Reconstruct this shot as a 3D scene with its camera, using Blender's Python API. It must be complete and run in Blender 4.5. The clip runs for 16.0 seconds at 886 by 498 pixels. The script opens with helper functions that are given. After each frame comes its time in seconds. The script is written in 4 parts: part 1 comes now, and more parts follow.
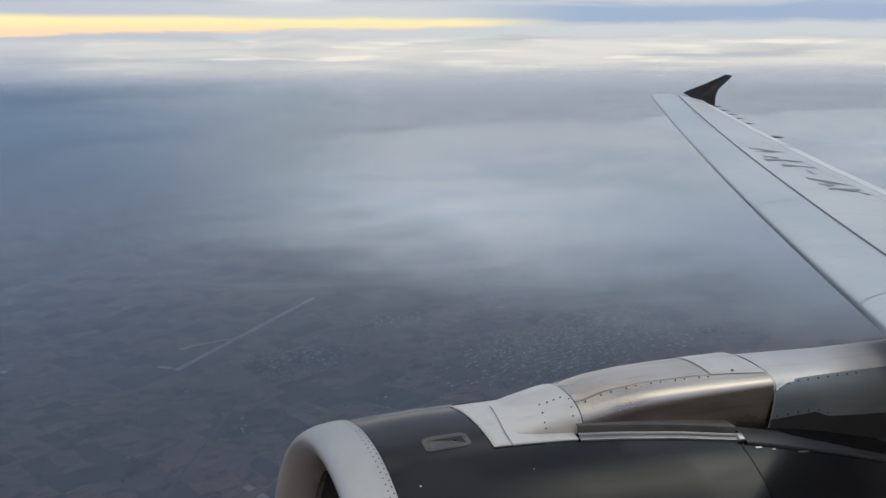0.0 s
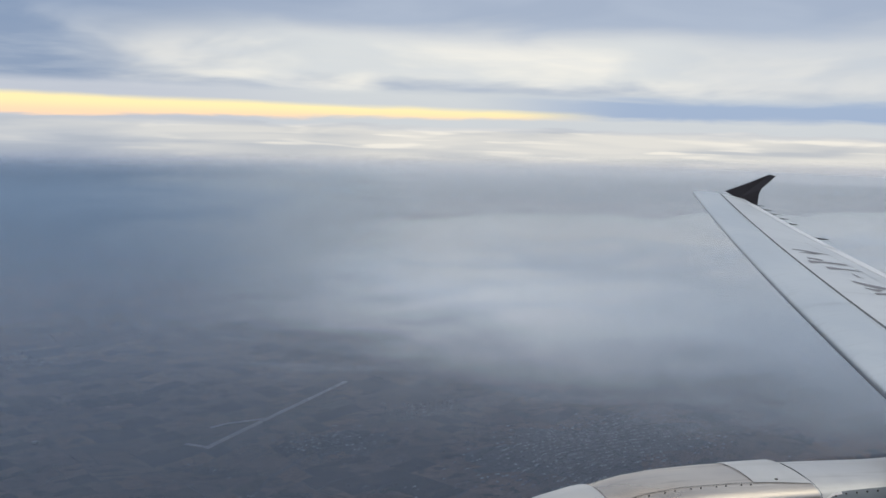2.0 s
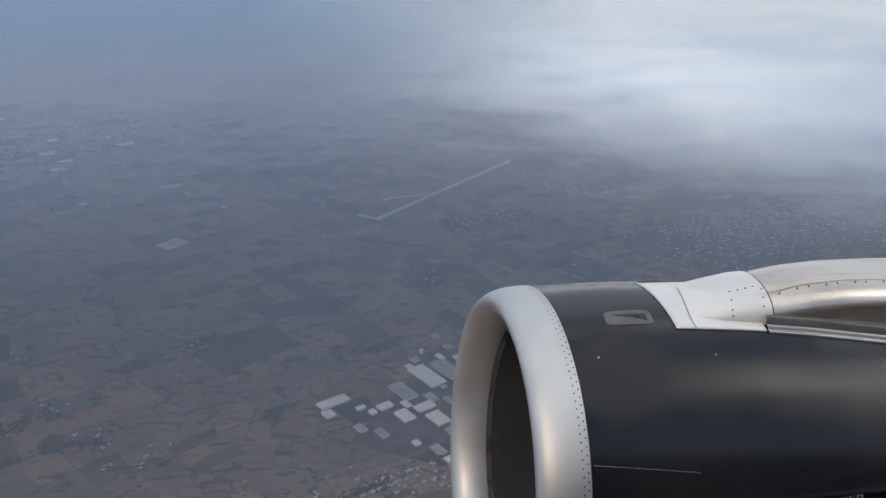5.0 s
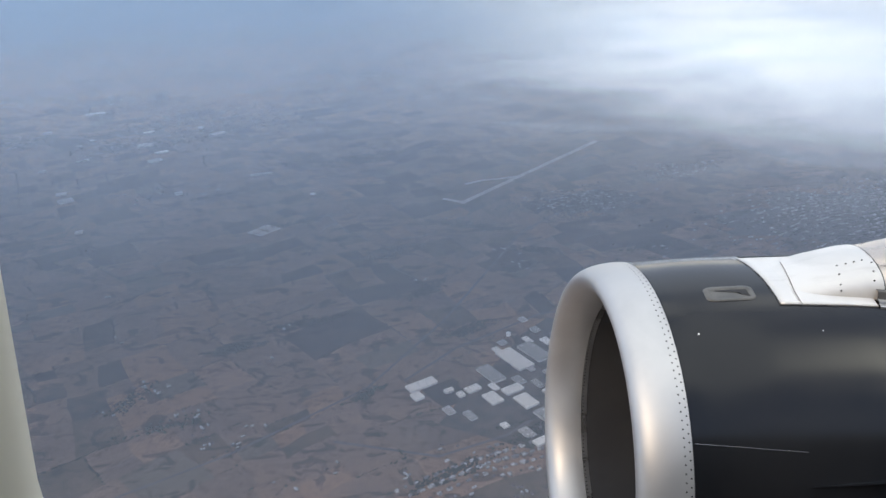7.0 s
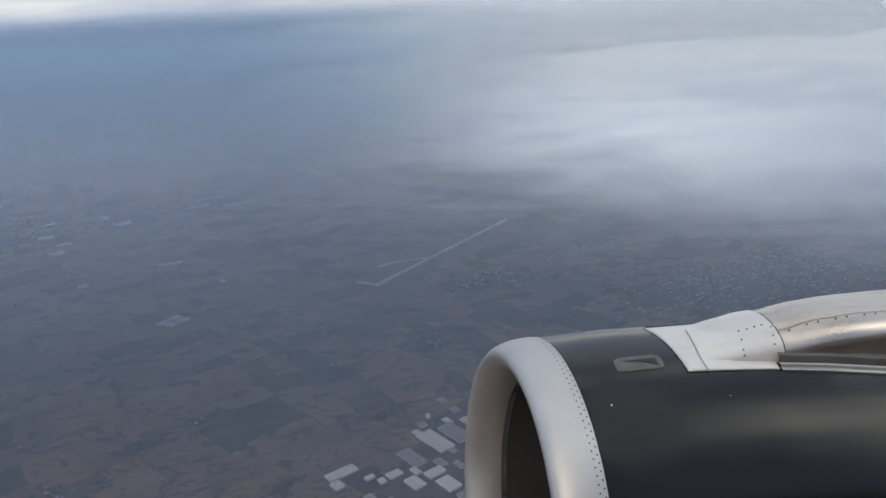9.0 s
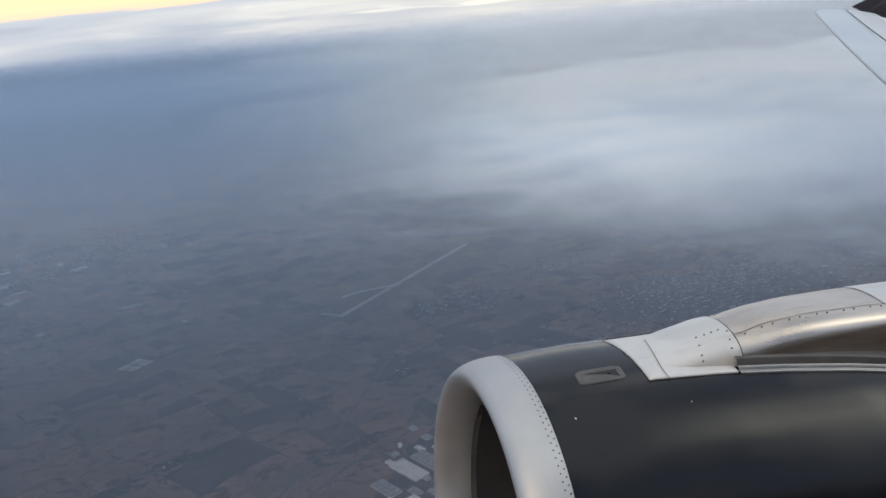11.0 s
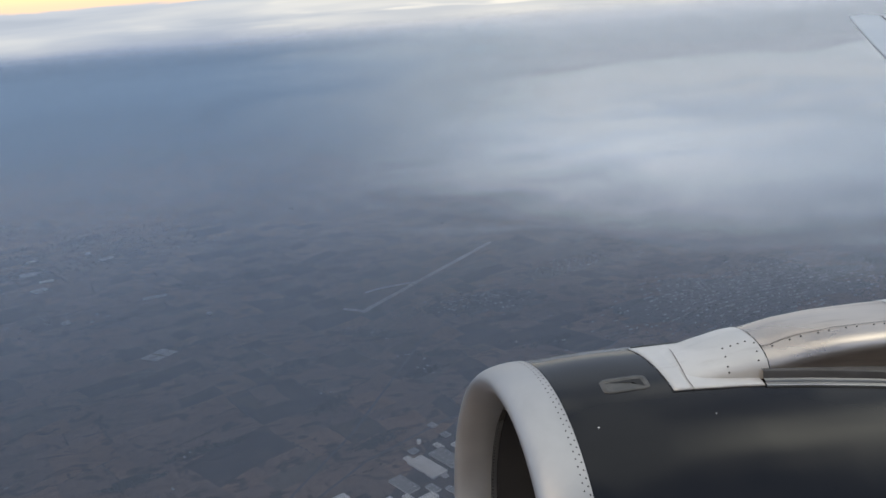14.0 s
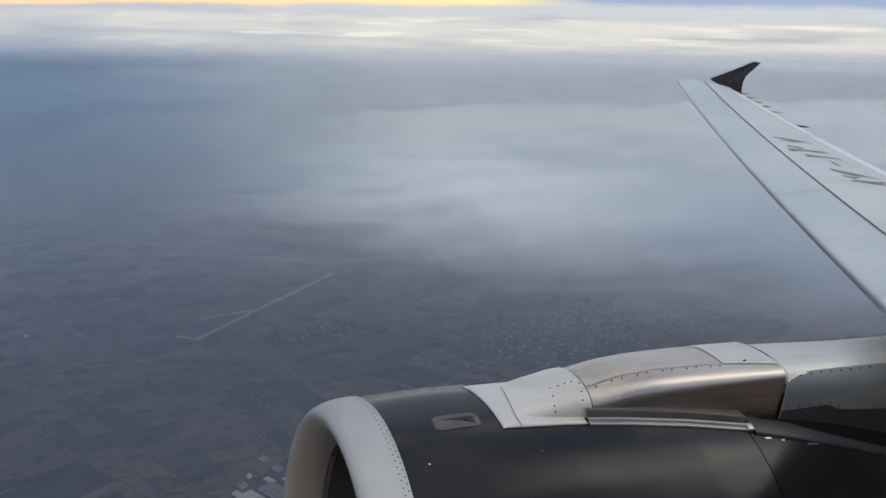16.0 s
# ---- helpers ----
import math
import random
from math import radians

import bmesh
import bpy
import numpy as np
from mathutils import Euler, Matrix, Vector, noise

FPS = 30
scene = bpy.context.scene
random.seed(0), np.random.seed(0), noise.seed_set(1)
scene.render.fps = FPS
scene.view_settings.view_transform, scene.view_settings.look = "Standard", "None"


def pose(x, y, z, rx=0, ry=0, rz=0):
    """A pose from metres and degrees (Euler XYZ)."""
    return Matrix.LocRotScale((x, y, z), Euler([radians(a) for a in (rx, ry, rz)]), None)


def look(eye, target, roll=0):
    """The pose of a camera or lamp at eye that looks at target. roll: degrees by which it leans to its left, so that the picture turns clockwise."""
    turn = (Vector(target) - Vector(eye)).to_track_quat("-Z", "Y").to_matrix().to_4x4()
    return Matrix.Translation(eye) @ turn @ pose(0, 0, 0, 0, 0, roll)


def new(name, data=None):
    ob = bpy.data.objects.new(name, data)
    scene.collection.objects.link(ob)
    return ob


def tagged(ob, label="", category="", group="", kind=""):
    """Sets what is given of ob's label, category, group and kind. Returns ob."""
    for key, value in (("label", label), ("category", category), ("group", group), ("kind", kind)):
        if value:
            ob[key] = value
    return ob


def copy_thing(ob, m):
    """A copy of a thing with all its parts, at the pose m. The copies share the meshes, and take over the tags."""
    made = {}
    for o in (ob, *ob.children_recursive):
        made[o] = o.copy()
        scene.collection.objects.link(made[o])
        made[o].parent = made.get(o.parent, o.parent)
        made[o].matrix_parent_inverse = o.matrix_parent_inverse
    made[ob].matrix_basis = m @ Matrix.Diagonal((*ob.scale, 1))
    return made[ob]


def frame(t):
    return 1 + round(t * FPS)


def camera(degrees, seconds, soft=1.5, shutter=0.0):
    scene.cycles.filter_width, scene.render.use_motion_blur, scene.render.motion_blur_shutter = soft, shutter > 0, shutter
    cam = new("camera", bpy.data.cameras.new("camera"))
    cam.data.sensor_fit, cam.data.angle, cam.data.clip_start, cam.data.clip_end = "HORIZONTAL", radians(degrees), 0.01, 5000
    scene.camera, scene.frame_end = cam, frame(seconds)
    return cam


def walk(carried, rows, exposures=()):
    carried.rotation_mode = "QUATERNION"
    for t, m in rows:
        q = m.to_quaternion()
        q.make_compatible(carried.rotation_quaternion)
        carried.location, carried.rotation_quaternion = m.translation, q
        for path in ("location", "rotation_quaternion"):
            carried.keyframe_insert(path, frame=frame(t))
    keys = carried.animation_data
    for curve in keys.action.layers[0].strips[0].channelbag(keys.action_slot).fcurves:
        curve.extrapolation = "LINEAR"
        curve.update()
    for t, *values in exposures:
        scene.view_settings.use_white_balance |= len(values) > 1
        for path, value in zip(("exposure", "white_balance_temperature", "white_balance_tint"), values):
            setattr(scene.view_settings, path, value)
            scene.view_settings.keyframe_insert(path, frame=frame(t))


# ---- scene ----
ALT = 500.0          # the seat's height over the fields, metres
cam = camera(53.89, 16.0)
# seconds, place beside the seat (x aft, y outboard, z up), yaw, pitch, roll about the line of sight
PATH = [
    (0.0, 0.0273, 0.0139, -0.0013, -21.533, -13.751, -0.220),
    (0.5, 0.0344, 0.0094, 0.0074, -20.704, -15.060, 0.379),
    (1.0, 0.0277, 0.0162, -0.0048, -20.619, -15.306, 0.108),
    (1.5, 0.0271, 0.0377, -0.0006, -18.897, -15.045, 0.359),
    (2.0, 0.0203, 0.0359, 0.0091, -18.991, -8.046, 1.615),
    (2.5, 0.0328, 0.0285, 0.0179, -18.230, -6.191, -0.406),
    (3.0, 0.0261, 0.0191, 0.0229, -16.397, -7.950, -1.393),
    (3.5, 0.0162, 0.0112, 0.0281, -14.295, -10.585, -0.738),
    (4.0, 0.0288, -0.0037, 0.0418, -10.465, -15.559, -0.788),
    (6.5, 0.0120, -0.0109, -0.0058, -6.371, -25.397, 0.279),
    (7.0, -0.0124, -0.0054, -0.0064, -2.032, -23.572, -2.898),
    (7.5, -0.0218, 0.0056, -0.0147, -2.040, -18.776, -3.099),
    (8.0, 0.0007, 0.0146, -0.0105, -4.448, -17.757, -4.517),
    (8.5, 0.0062, 0.0072, -0.0125, -7.675, -18.693, -2.630),
    (11.0, 0.0387, -0.0165, -0.0348, -11.044, -16.973, -5.219),
    (11.5, 0.0438, -0.0275, -0.0108, -10.388, -17.392, -5.950),
    (12.0, 0.0482, -0.0230, -0.0191, -9.899, -17.361, -5.884),
    (12.5, 0.0390, -0.0097, -0.0441, -9.337, -16.901, -5.873),
    (13.0, 0.0417, -0.0122, -0.0052, -9.123, -16.897, -5.459),
    (13.5, 0.0354, -0.0042, -0.0070, -10.340, -16.835, -3.926),
    (14.0, 0.0306, 0.0030, -0.0033, -9.436, -16.996, -4.372),
    (14.5, 0.0280, -0.0128, 0.0270, -11.605, -14.311, -3.940),
    (15.0, 0.0373, -0.0213, 0.0022, -11.869, -14.019, -2.489),
    (15.5, 0.0399, -0.0265, 0.0102, -18.038, -12.967, -1.109),
    (16.0, 0.0373, -0.0202, 0.0184, -20.186, -15.137, 1.256),
]
walk(cam, [(t, pose(x, y, ALT + z, 90 + p, 0, w) @ pose(0, 0, 0, 0, 0, r)) for t, x, y, z, w, p, r in PATH],
     exposures=[(t, stops, 6150, 8) for t, stops in ((0.0, 0.12), (1.0, 0.2), (1.6, 0.2), (2.0, 0.14), (2.5, -0.18), (3.0, -0.14), (3.5, -0.08), (4.2, 0.2), (6.3, 1.25), (7.0, 1.2), (7.5, 1.06), (8.0, 0.56),
                                                    (8.7, 0.5), (10.8, 0.44), (13.0, 0.42), (14.0, 0.34), (14.5, 0.30), (16.0, 0.16))])


# ---- sky, sun ----
def lin(r, g, b):
    """A colour from 0-255 display values."""
    return tuple(((v / 255 + 0.055) / 1.055) ** 2.4 if v > 10 else v / 255 / 12.92 for v in (r, g, b)) + (1.0,)


class Nodes:
    """Short hand for building a node tree."""

    def __init__(self, tree):
        self.tree = tree
        tree.nodes.clear()

    def add(self, kind, **settings):
        n = self.tree.nodes.new(kind)
        for key, value in settings.items():
            setattr(n, key, value)
        return n

    def put(self, socket, value):
        if value is None:
            return
        if hasattr(value, "is_output"):
            self.tree.links.new(value, socket)
        else:
            socket.default_value = value

    def math(self, op, a, b=None, c=None, clamp=False):
        n = self.add("ShaderNodeMath", operation=op, use_clamp=clamp)
        for s, v in zip(n.inputs, (a, b, c)):
            self.put(s, v)
        return n.outputs[0]

    def span(self, v, lo, hi, smooth=True):
        """0 at lo, 1 at hi."""
        n = self.add("ShaderNodeMapRange", interpolation_type="SMOOTHSTEP" if smooth else "LINEAR", clamp=True)
        self.put(n.inputs[0], v)
        n.inputs[1].default_value, n.inputs[2].default_value = lo, hi
        return n.outputs[0]

    def noise(self, vec, scale, detail=4.0, rough=0.5, dist=0.0):
        n = self.add("ShaderNodeTexNoise")
        self.put(n.inputs["Vector"], vec)
        n.inputs["Scale"].default_value, n.inputs["Detail"].default_value = scale, detail
        n.inputs["Roughness"].default_value, n.inputs["Distortion"].default_value = rough, dist
        return n.outputs["Fac"]

    def mix(self, fac, a, b, blend="MIX"):
        n = self.add("ShaderNodeMix", data_type="RGBA", blend_type=blend)
        self.put(n.inputs[0], fac)
        self.put(n.inputs[6], a)
        self.put(n.inputs[7], b)
        return n.outputs[2]

    def ramp(self, fac, stops, mode="LINEAR"):
        n = self.add("ShaderNodeValToRGB")
        n.color_ramp.interpolation = mode
        el = n.color_ramp.elements
        while len(el) < len(stops):
            el.new(0.5)
        for e, (p, c) in zip(el, stops):
            e.position, e.color = p, c
        self.put(n.inputs[0], fac)
        return n.outputs[0]

    def scaled(self, vec, sx, sy, sz, rot=0.0):
        n = self.add("ShaderNodeMapping")
        self.put(n.inputs[0], vec)
        n.inputs["Rotation"].default_value = (0, 0, rot)
        n.inputs["Scale"].default_value = (sx, sy, sz)
        return n.outputs[0]

    def bump(self, height, strength=0.3, distance=0.01):
        n = self.add("ShaderNodeBump")
        n.inputs["Strength"].default_value, n.inputs["Distance"].default_value = strength, distance
        self.put(n.inputs["Height"], height)
        return n.outputs[0]


def build_world():
    """A closed overcast sky at sundown: grey cloud above, a clear yellow gap along the horizon, cloud tops below it."""
    world = bpy.data.worlds.new("sky")
    scene.world = world
    world.use_nodes = True
    N = Nodes(world.node_tree)
    way = N.add("ShaderNodeTexCoord").outputs["Generated"]
    xyz = N.add("ShaderNodeSeparateXYZ")
    N.put(xyz.inputs[0], way)
    x, y, z = xyz.outputs
    elev = N.math("DEGREES", N.math("ARCSINE", z))
    az = N.math("DEGREES", N.math("ARCTAN2", x, y))
    flat = N.add("ShaderNodeCombineXYZ")
    N.put(flat.inputs[0], N.math("MULTIPLY", az, 0.055))
    N.put(flat.inputs[1], N.math("MULTIPLY", elev, 0.42))
    uv = flat.outputs[0]
    soft = N.noise(uv, 1.0, 5.0, 0.5, 0.3)
    fine = N.noise(uv, 3.2, 6.0, 0.55, 0.4)
    e = N.math("ADD", elev, N.math("MULTIPLY", N.math("SUBTRACT", soft, 0.5), 1.3))
    e2 = N.math("ADD", elev, N.math("MULTIPLY", N.math("SUBTRACT", fine, 0.5), 0.9))
    # cloud above the gap
    heap = N.add("ShaderNodeCombineXYZ")
    N.put(heap.inputs[0], N.math("MULTIPLY", az, 0.06))
    N.put(heap.inputs[1], N.math("MULTIPLY", elev, 0.22))
    mottle = N.noise(heap.outputs[0], 1.5, 4.0, 0.48, 0.4)
    low_cloud = N.mix(N.span(N.math("ADD", az, N.math("MULTIPLY", N.math("SUBTRACT", soft, 0.5), 30.0)), -10, 16), lin(132, 146, 170), lin(160, 168, 184))
    low_cloud = N.mix(N.math("MULTIPLY", N.span(mottle, 0.42, 0.68), 0.5), low_cloud, lin(176, 182, 194))
    grey = N.mix(N.span(elev, 10, 50), low_cloud, lin(214, 220, 228))
    grey = N.mix(N.span(elev, 45, 90), grey, lin(236, 240, 246))
    broken = N.span(N.noise(way, 2.6, 5.0, 0.55, 0.5), 0.40, 0.62)
    grey = N.mix(N.math("MULTIPLY", N.span(elev, 25, 50), broken), N.mix(N.span(elev, 25, 50), grey, lin(120, 136, 164)), lin(252, 250, 246))
    # unseen sky: bright aft patch and dim patch added for the engine's reflections
    aft = N.math("MULTIPLY", N.math("MULTIPLY", N.span(az, 72, 86), N.span(az, 114, 101)), N.math("MULTIPLY", N.span(elev, 20, 29), N.span(elev, 63, 52)))
    torn = N.math("ADD", 0.35, N.math("MULTIPLY", N.span(N.noise(N.scaled(way, 1, 1, 2.6), 3.2, 4.0, 0.55, 0.5), 0.36, 0.62), 0.65))
    grey = N.mix(N.span(elev, 54, 66), grey, lin(216, 219, 223))
    dim_patch = N.math("MULTIPLY", N.math("MULTIPLY", N.span(az, 112, 126), N.span(az, 172, 150)), N.math("MULTIPLY", N.span(elev, 12, 24), N.span(elev, 66, 50)))
    grey = N.mix(N.math("MULTIPLY", dim_patch, 0.8), grey, lin(128, 142, 170))
    grey = N.mix(N.math("MULTIPLY", aft, torn), grey, (2.5, 2.36, 2.0, 1))
    lump = N.math("ADD", elev, N.math("ADD", N.math("MULTIPLY", N.math("SUBTRACT", mottle, 0.5), 3.6), N.math("MULTIPLY", N.math("SUBTRACT", fine, 0.5), 0.5)))
    cream_side = N.math("MULTIPLY", N.span(N.math("ADD", az, N.math("MULTIPLY", N.math("SUBTRACT", mottle, 0.5), 22.0)), -7, 9), N.math("SUBTRACT", 1.0, N.math("MULTIPLY", N.span(az, 31, 38), 0.35)))
    cream_up = N.math("MULTIPLY", N.span(lump, 1.7, 3.0), N.math("SUBTRACT", 1.0, N.span(lump, 4.7, 6.9)))
    cream = N.mix(N.span(mottle, 0.36, 0.62), lin(212, 210, 206), lin(236, 228, 215))
    base = N.mix(N.math("MULTIPLY", cream_up, N.math("MULTIPLY", cream_side, 0.94)), grey, cream)
    base = N.mix(N.math("MULTIPLY", N.math("MULTIPLY", N.span(fine, 0.4, 0.7), N.span(elev, 7, 3)), 0.25), base, lin(200, 202, 206))
    # pale grey just over the gap, a slot of blue to the right
    low_grey = N.math("MULTIPLY", N.span(e2, 2.5, 1.9), 0.8)
    base = N.mix(low_grey, base, N.mix(N.span(az, -2, 14), lin(196, 196, 201), lin(208, 207, 204)))
    slot = N.math("MULTIPLY", N.math("MULTIPLY", N.span(e2, 0.55, 1.0), N.span(e2, 2.3, 1.6)), N.span(az, 19, 32))
    base = N.mix(N.math("MULTIPLY", slot, 0.9), base, lin(150, 166, 192))
    # the clear gap, which tapers off to the right
    roof = N.math("ADD", 1.30, N.math("MULTIPLY", N.span(az, -10, 27, False), -0.35))
    sill = N.math("SUBTRACT", e2, N.math("MULTIPLY", N.span(az, -4, 26, False), 0.55))
    under = N.math("SUBTRACT", N.math("ADD", elev, N.math("MULTIPLY", N.math("SUBTRACT", fine, 0.5), 0.35)), roof)
    gap = N.math("MULTIPLY", N.math("MULTIPLY", N.span(sill, -0.10, 0.26), N.span(under, 0.24, -0.22)), N.span(az, 30, 22))
    clear = N.mix(N.span(elev, 0.15, 1.0), lin(255, 214, 174), lin(255, 233, 170))
    base = N.mix(N.math("MULTIPLY", gap, 0.97), base, clear)
    # cloud tops and haze below the horizon
    thin = N.add("ShaderNodeCombineXYZ")
    N.put(thin.inputs[0], N.math("MULTIPLY", az, 0.16))
    N.put(thin.inputs[1], N.math("MULTIPLY", elev, 1.9))
    bands = N.noise(thin.outputs[0], 0.55, 3.0, 0.45, 0.3)
    puffs = N.noise(thin.outputs[0], 0.95, 2.0, 0.4, 0.3)
    tops = N.mix(N.span(az, 16, -14), N.mix(N.span(bands, 0.35, 0.65), lin(198, 195, 192), lin(220, 213, 203)), N.mix(N.span(bands, 0.35, 0.65), lin(178, 181, 188), lin(202, 200, 198)))
    tops = N.mix(N.math("MULTIPLY", N.span(puffs, 0.55, 0.68), N.math("MULTIPLY", N.span(az, -16, 14), 0.8)), tops, lin(240, 230, 215))
    tops = N.mix(N.math("MULTIPLY", N.span(bands, 0.45, 0.30), 0.5), tops, lin(166, 170, 178))
    tops = N.mix(N.math("MULTIPLY", N.span(e2, -0.45, -0.1), 0.6), tops, lin(186, 188, 194))
    smooth = N.mix(N.span(az, 16, -8), N.mix(soft, lin(170, 171, 175), lin(186, 186, 188)), lin(140, 149, 168))
    low = N.mix(N.span(e2, -1.3, -3.0), tops, smooth)
    low = N.mix(N.span(elev, -3.2, -6.5), low, N.mix(N.span(az, 16, -4), lin(150, 156, 168), lin(104, 119, 148)))
    base = N.mix(N.span(e2, 0.06, -0.10), base, low)
    sky = N.add("ShaderNodeTexSky", sky_type="NISHITA", sun_disc=False, sun_elevation=radians(38), sun_rotation=radians(-140))
    bg1, bg2, both = N.add("ShaderNodeBackground"), N.add("ShaderNodeBackground"), N.add("ShaderNodeAddShader")
    N.put(bg1.inputs[0], base)
    bg1.inputs[1].default_value = 1.0
    N.put(bg2.inputs[0], sky.outputs[0])
    bg2.inputs[1].default_value = 0.004
    N.put(both.inputs[0], bg1.outputs[0])
    N.put(both.inputs[1], bg2.outputs[0])
    N.put(N.add("ShaderNodeOutputWorld").inputs[0], both.outputs[0])


build_world()
sun = new("sun", bpy.data.lights.new("sun", "SUN"))
sun.data.energy, sun.data.angle, sun.data.color = 0.7, radians(13), (1.0, 0.74, 0.50)
sun.matrix_world = look((-50.6, -60.4, 61.6), (0, 0, 0))  # ahead and on the far side, veiled


# ---- materials ----
def material(name):
    m = bpy.data.materials.new(name)
    m.use_nodes = True
    return m, Nodes(m.node_tree)


def finish(N, color, rough=0.5, metal=0.0, normal=None, coat=0.0, coat_rough=0.1, spec=0.42):
    p = N.add("ShaderNodeBsdfPrincipled")
    for key, v in (("Base Color", color), ("Roughness", rough), ("Metallic", metal), ("Normal", normal), ("Coat Weight", coat),
                   ("Coat Roughness", coat_rough), ("Specular IOR Level", spec)):
        N.put(p.inputs[key], v)
    N.put(N.add("ShaderNodeOutputMaterial").inputs[0], p.outputs[0])


def surface(name, a, b, scale=3.0, rough=(0.35, 0.5), metal=0.0, stretch=(1, 1, 1), bump=0.0, coat=0.0, streak=0.0, coat_rough=0.1, spec=0.42):
    """Two shades mixed by grain and by broad stains, with uneven gloss."""
    m, N = material(name)
    at = N.add("ShaderNodeTexCoord").outputs["Object"]
    v = N.scaled(at, *stretch)
    grain, stain = N.noise(v, scale * 9, 4, 0.6), N.noise(v, scale, 5, 0.55, 0.6)
    fac = N.math("ADD", N.math("MULTIPLY", N.span(stain, 0.32, 0.68), 0.75), N.math("MULTIPLY", grain, 0.25))
    color = N.mix(fac, a, b)
    if streak:
        lines = N.noise(N.scaled(at, 0.6, 9, 9), 1.4, 4, 0.6)
        color = N.mix(N.math("MULTIPLY", N.span(lines, 0.5, 0.75), streak), color, (a[0] * 0.45, a[1] * 0.42, a[2] * 0.4, 1))
    r = N.math("ADD", rough[0], N.math("MULTIPLY", N.span(stain, 0.3, 0.7), rough[1] - rough[0]))
    finish(N, color, r, metal, N.bump(grain, bump, 0.002) if bump else None, coat, coat_rough, spec)
    return m


WING_PAINT = surface("wing_paint", (0.50, 0.53, 0.55, 1), (0.60, 0.63, 0.65, 1), 1.1, (0.34, 0.48), stretch=(0.5, 1, 1), streak=0.16)
SLAT_METAL = surface("slat_metal", (0.55, 0.59, 0.61, 1), (0.65, 0.68, 0.69, 1), 1.3, (0.30, 0.40), 0.5, stretch=(1, 0.5, 1), streak=0.1)
COWL_PAINT = surface("cowl_paint", (0.009, 0.010, 0.012, 1), (0.016, 0.016, 0.017, 1), 0.9, (0.13, 0.20), bump=0.015, spec=0.30)
LIP_METAL = surface("lip_metal", (0.47, 0.464, 0.452, 1), (0.55, 0.542, 0.528, 1), 2.2, (0.41, 0.49), 0.72, bump=0.03)
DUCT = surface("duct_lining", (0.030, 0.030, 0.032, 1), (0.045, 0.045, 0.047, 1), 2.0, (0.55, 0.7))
FAIRING_WHITE = surface("fairing_white", (0.535, 0.53, 0.51, 1), (0.655, 0.645, 0.62, 1), 2.5, (0.28, 0.4), 0.25, bump=0.03, streak=0.2)
FAIRING_BARE = surface("fairing_bare", (0.47, 0.405, 0.345, 1), (0.71, 0.628, 0.540, 1), 2.0, (0.24, 0.33), 0.93, stretch=(0.4, 1, 1), bump=0.03, streak=0.45)
PYLON_PAINT = surface("pylon_paint", (0.032, 0.035, 0.041, 1), (0.048, 0.051, 0.058, 1), 1.6, (0.32, 0.45), streak=0.2)
STEEL_DARK = surface("dark_rubber_and_hollows", (0.012, 0.012, 0.013, 1), (0.02, 0.02, 0.02, 1), 6, (0.5, 0.7))
RIVET = surface("rivet_head", (0.018, 0.017, 0.016, 1), (0.04, 0.036, 0.032, 1), 12, (0.5, 0.65))
TRIM_METAL = surface("trim_metal", (0.42, 0.41, 0.40, 1), (0.55, 0.54, 0.52, 1), 4, (0.25, 0.36), 0.9, stretch=(0.3, 1, 1))
FENCE_PAINT = surface("fence_paint", (0.022, 0.020, 0.024, 1), (0.034, 0.030, 0.036, 1), 2, (0.3, 0.42))
MARK_PAINT = surface("mark_paint", (0.15, 0.145, 0.16, 1), (0.25, 0.24, 0.255, 1), 5, (0.4, 0.5))
LETTER_WHITE = surface("letter_white", (0.7, 0.7, 0.7, 1), (0.82, 0.82, 0.82, 1), 9, (0.4, 0.5))
FUSELAGE = surface("fuselage_paint", (0.05, 0.05, 0.055, 1), (0.07, 0.07, 0.075, 1), 1.0, (0.3, 0.4))
SEAM_BROWN = surface("seam_brown", (0.09, 0.078, 0.068, 1), (0.14, 0.12, 0.105, 1), 6, (0.45, 0.6))
SEAM_GREY = surface("seam_grey", (0.26, 0.27, 0.28, 1), (0.36, 0.37, 0.38, 1), 6, (0.45, 0.55))
GAP_GREY = surface("gap_grey", (0.055, 0.062, 0.066, 1), (0.10, 0.108, 0.112, 1), 5, (0.5, 0.65))
# paler than the wing: the trailing edge's lighter reflection is put into this colour
FLAP_SHEEN = surface("flap_sheen", (0.68, 0.70, 0.71, 1), (0.78, 0.79, 0.80, 1), 1.2, (0.3, 0.42), stretch=(1, 0.5, 1), streak=0.12)
CABIN_PLASTIC = surface("cabin_plastic", (0.62, 0.58, 0.46, 1), (0.68, 0.64, 0.52, 1), 6, (0.5, 0.62), bump=0.05)


# ---- mesh helpers ----
def mesh_of(name, bm, mat, smooth=False):
    bmesh.ops.recalc_face_normals(bm, faces=bm.faces)
    me = bpy.data.meshes.new(name)
    bm.to_mesh(me)
    bm.free()
    if mat:
        me.materials.append(mat)
    if smooth:
        for p in me.polygons:
            p.use_smooth = True
    return me


def part(name, bm, mat, parent, label="", smooth=False):
    ob = new(name, mesh_of(name, bm, mat, smooth))
    ob.parent = parent
    return tagged(ob, label)


def sheet(bm, rows, closed=False):
    """Quads through rows of points; closed joins each row's ends."""
    vs = [[bm.verts.new(p) for p in r] for r in rows]
    for a, b in zip(vs, vs[1:]):
        k = len(a)
        for i in range(k if closed else k - 1):
            j = (i + 1) % k
            bm.faces.new((a[i], a[j], b[j], b[i]))
    return vs


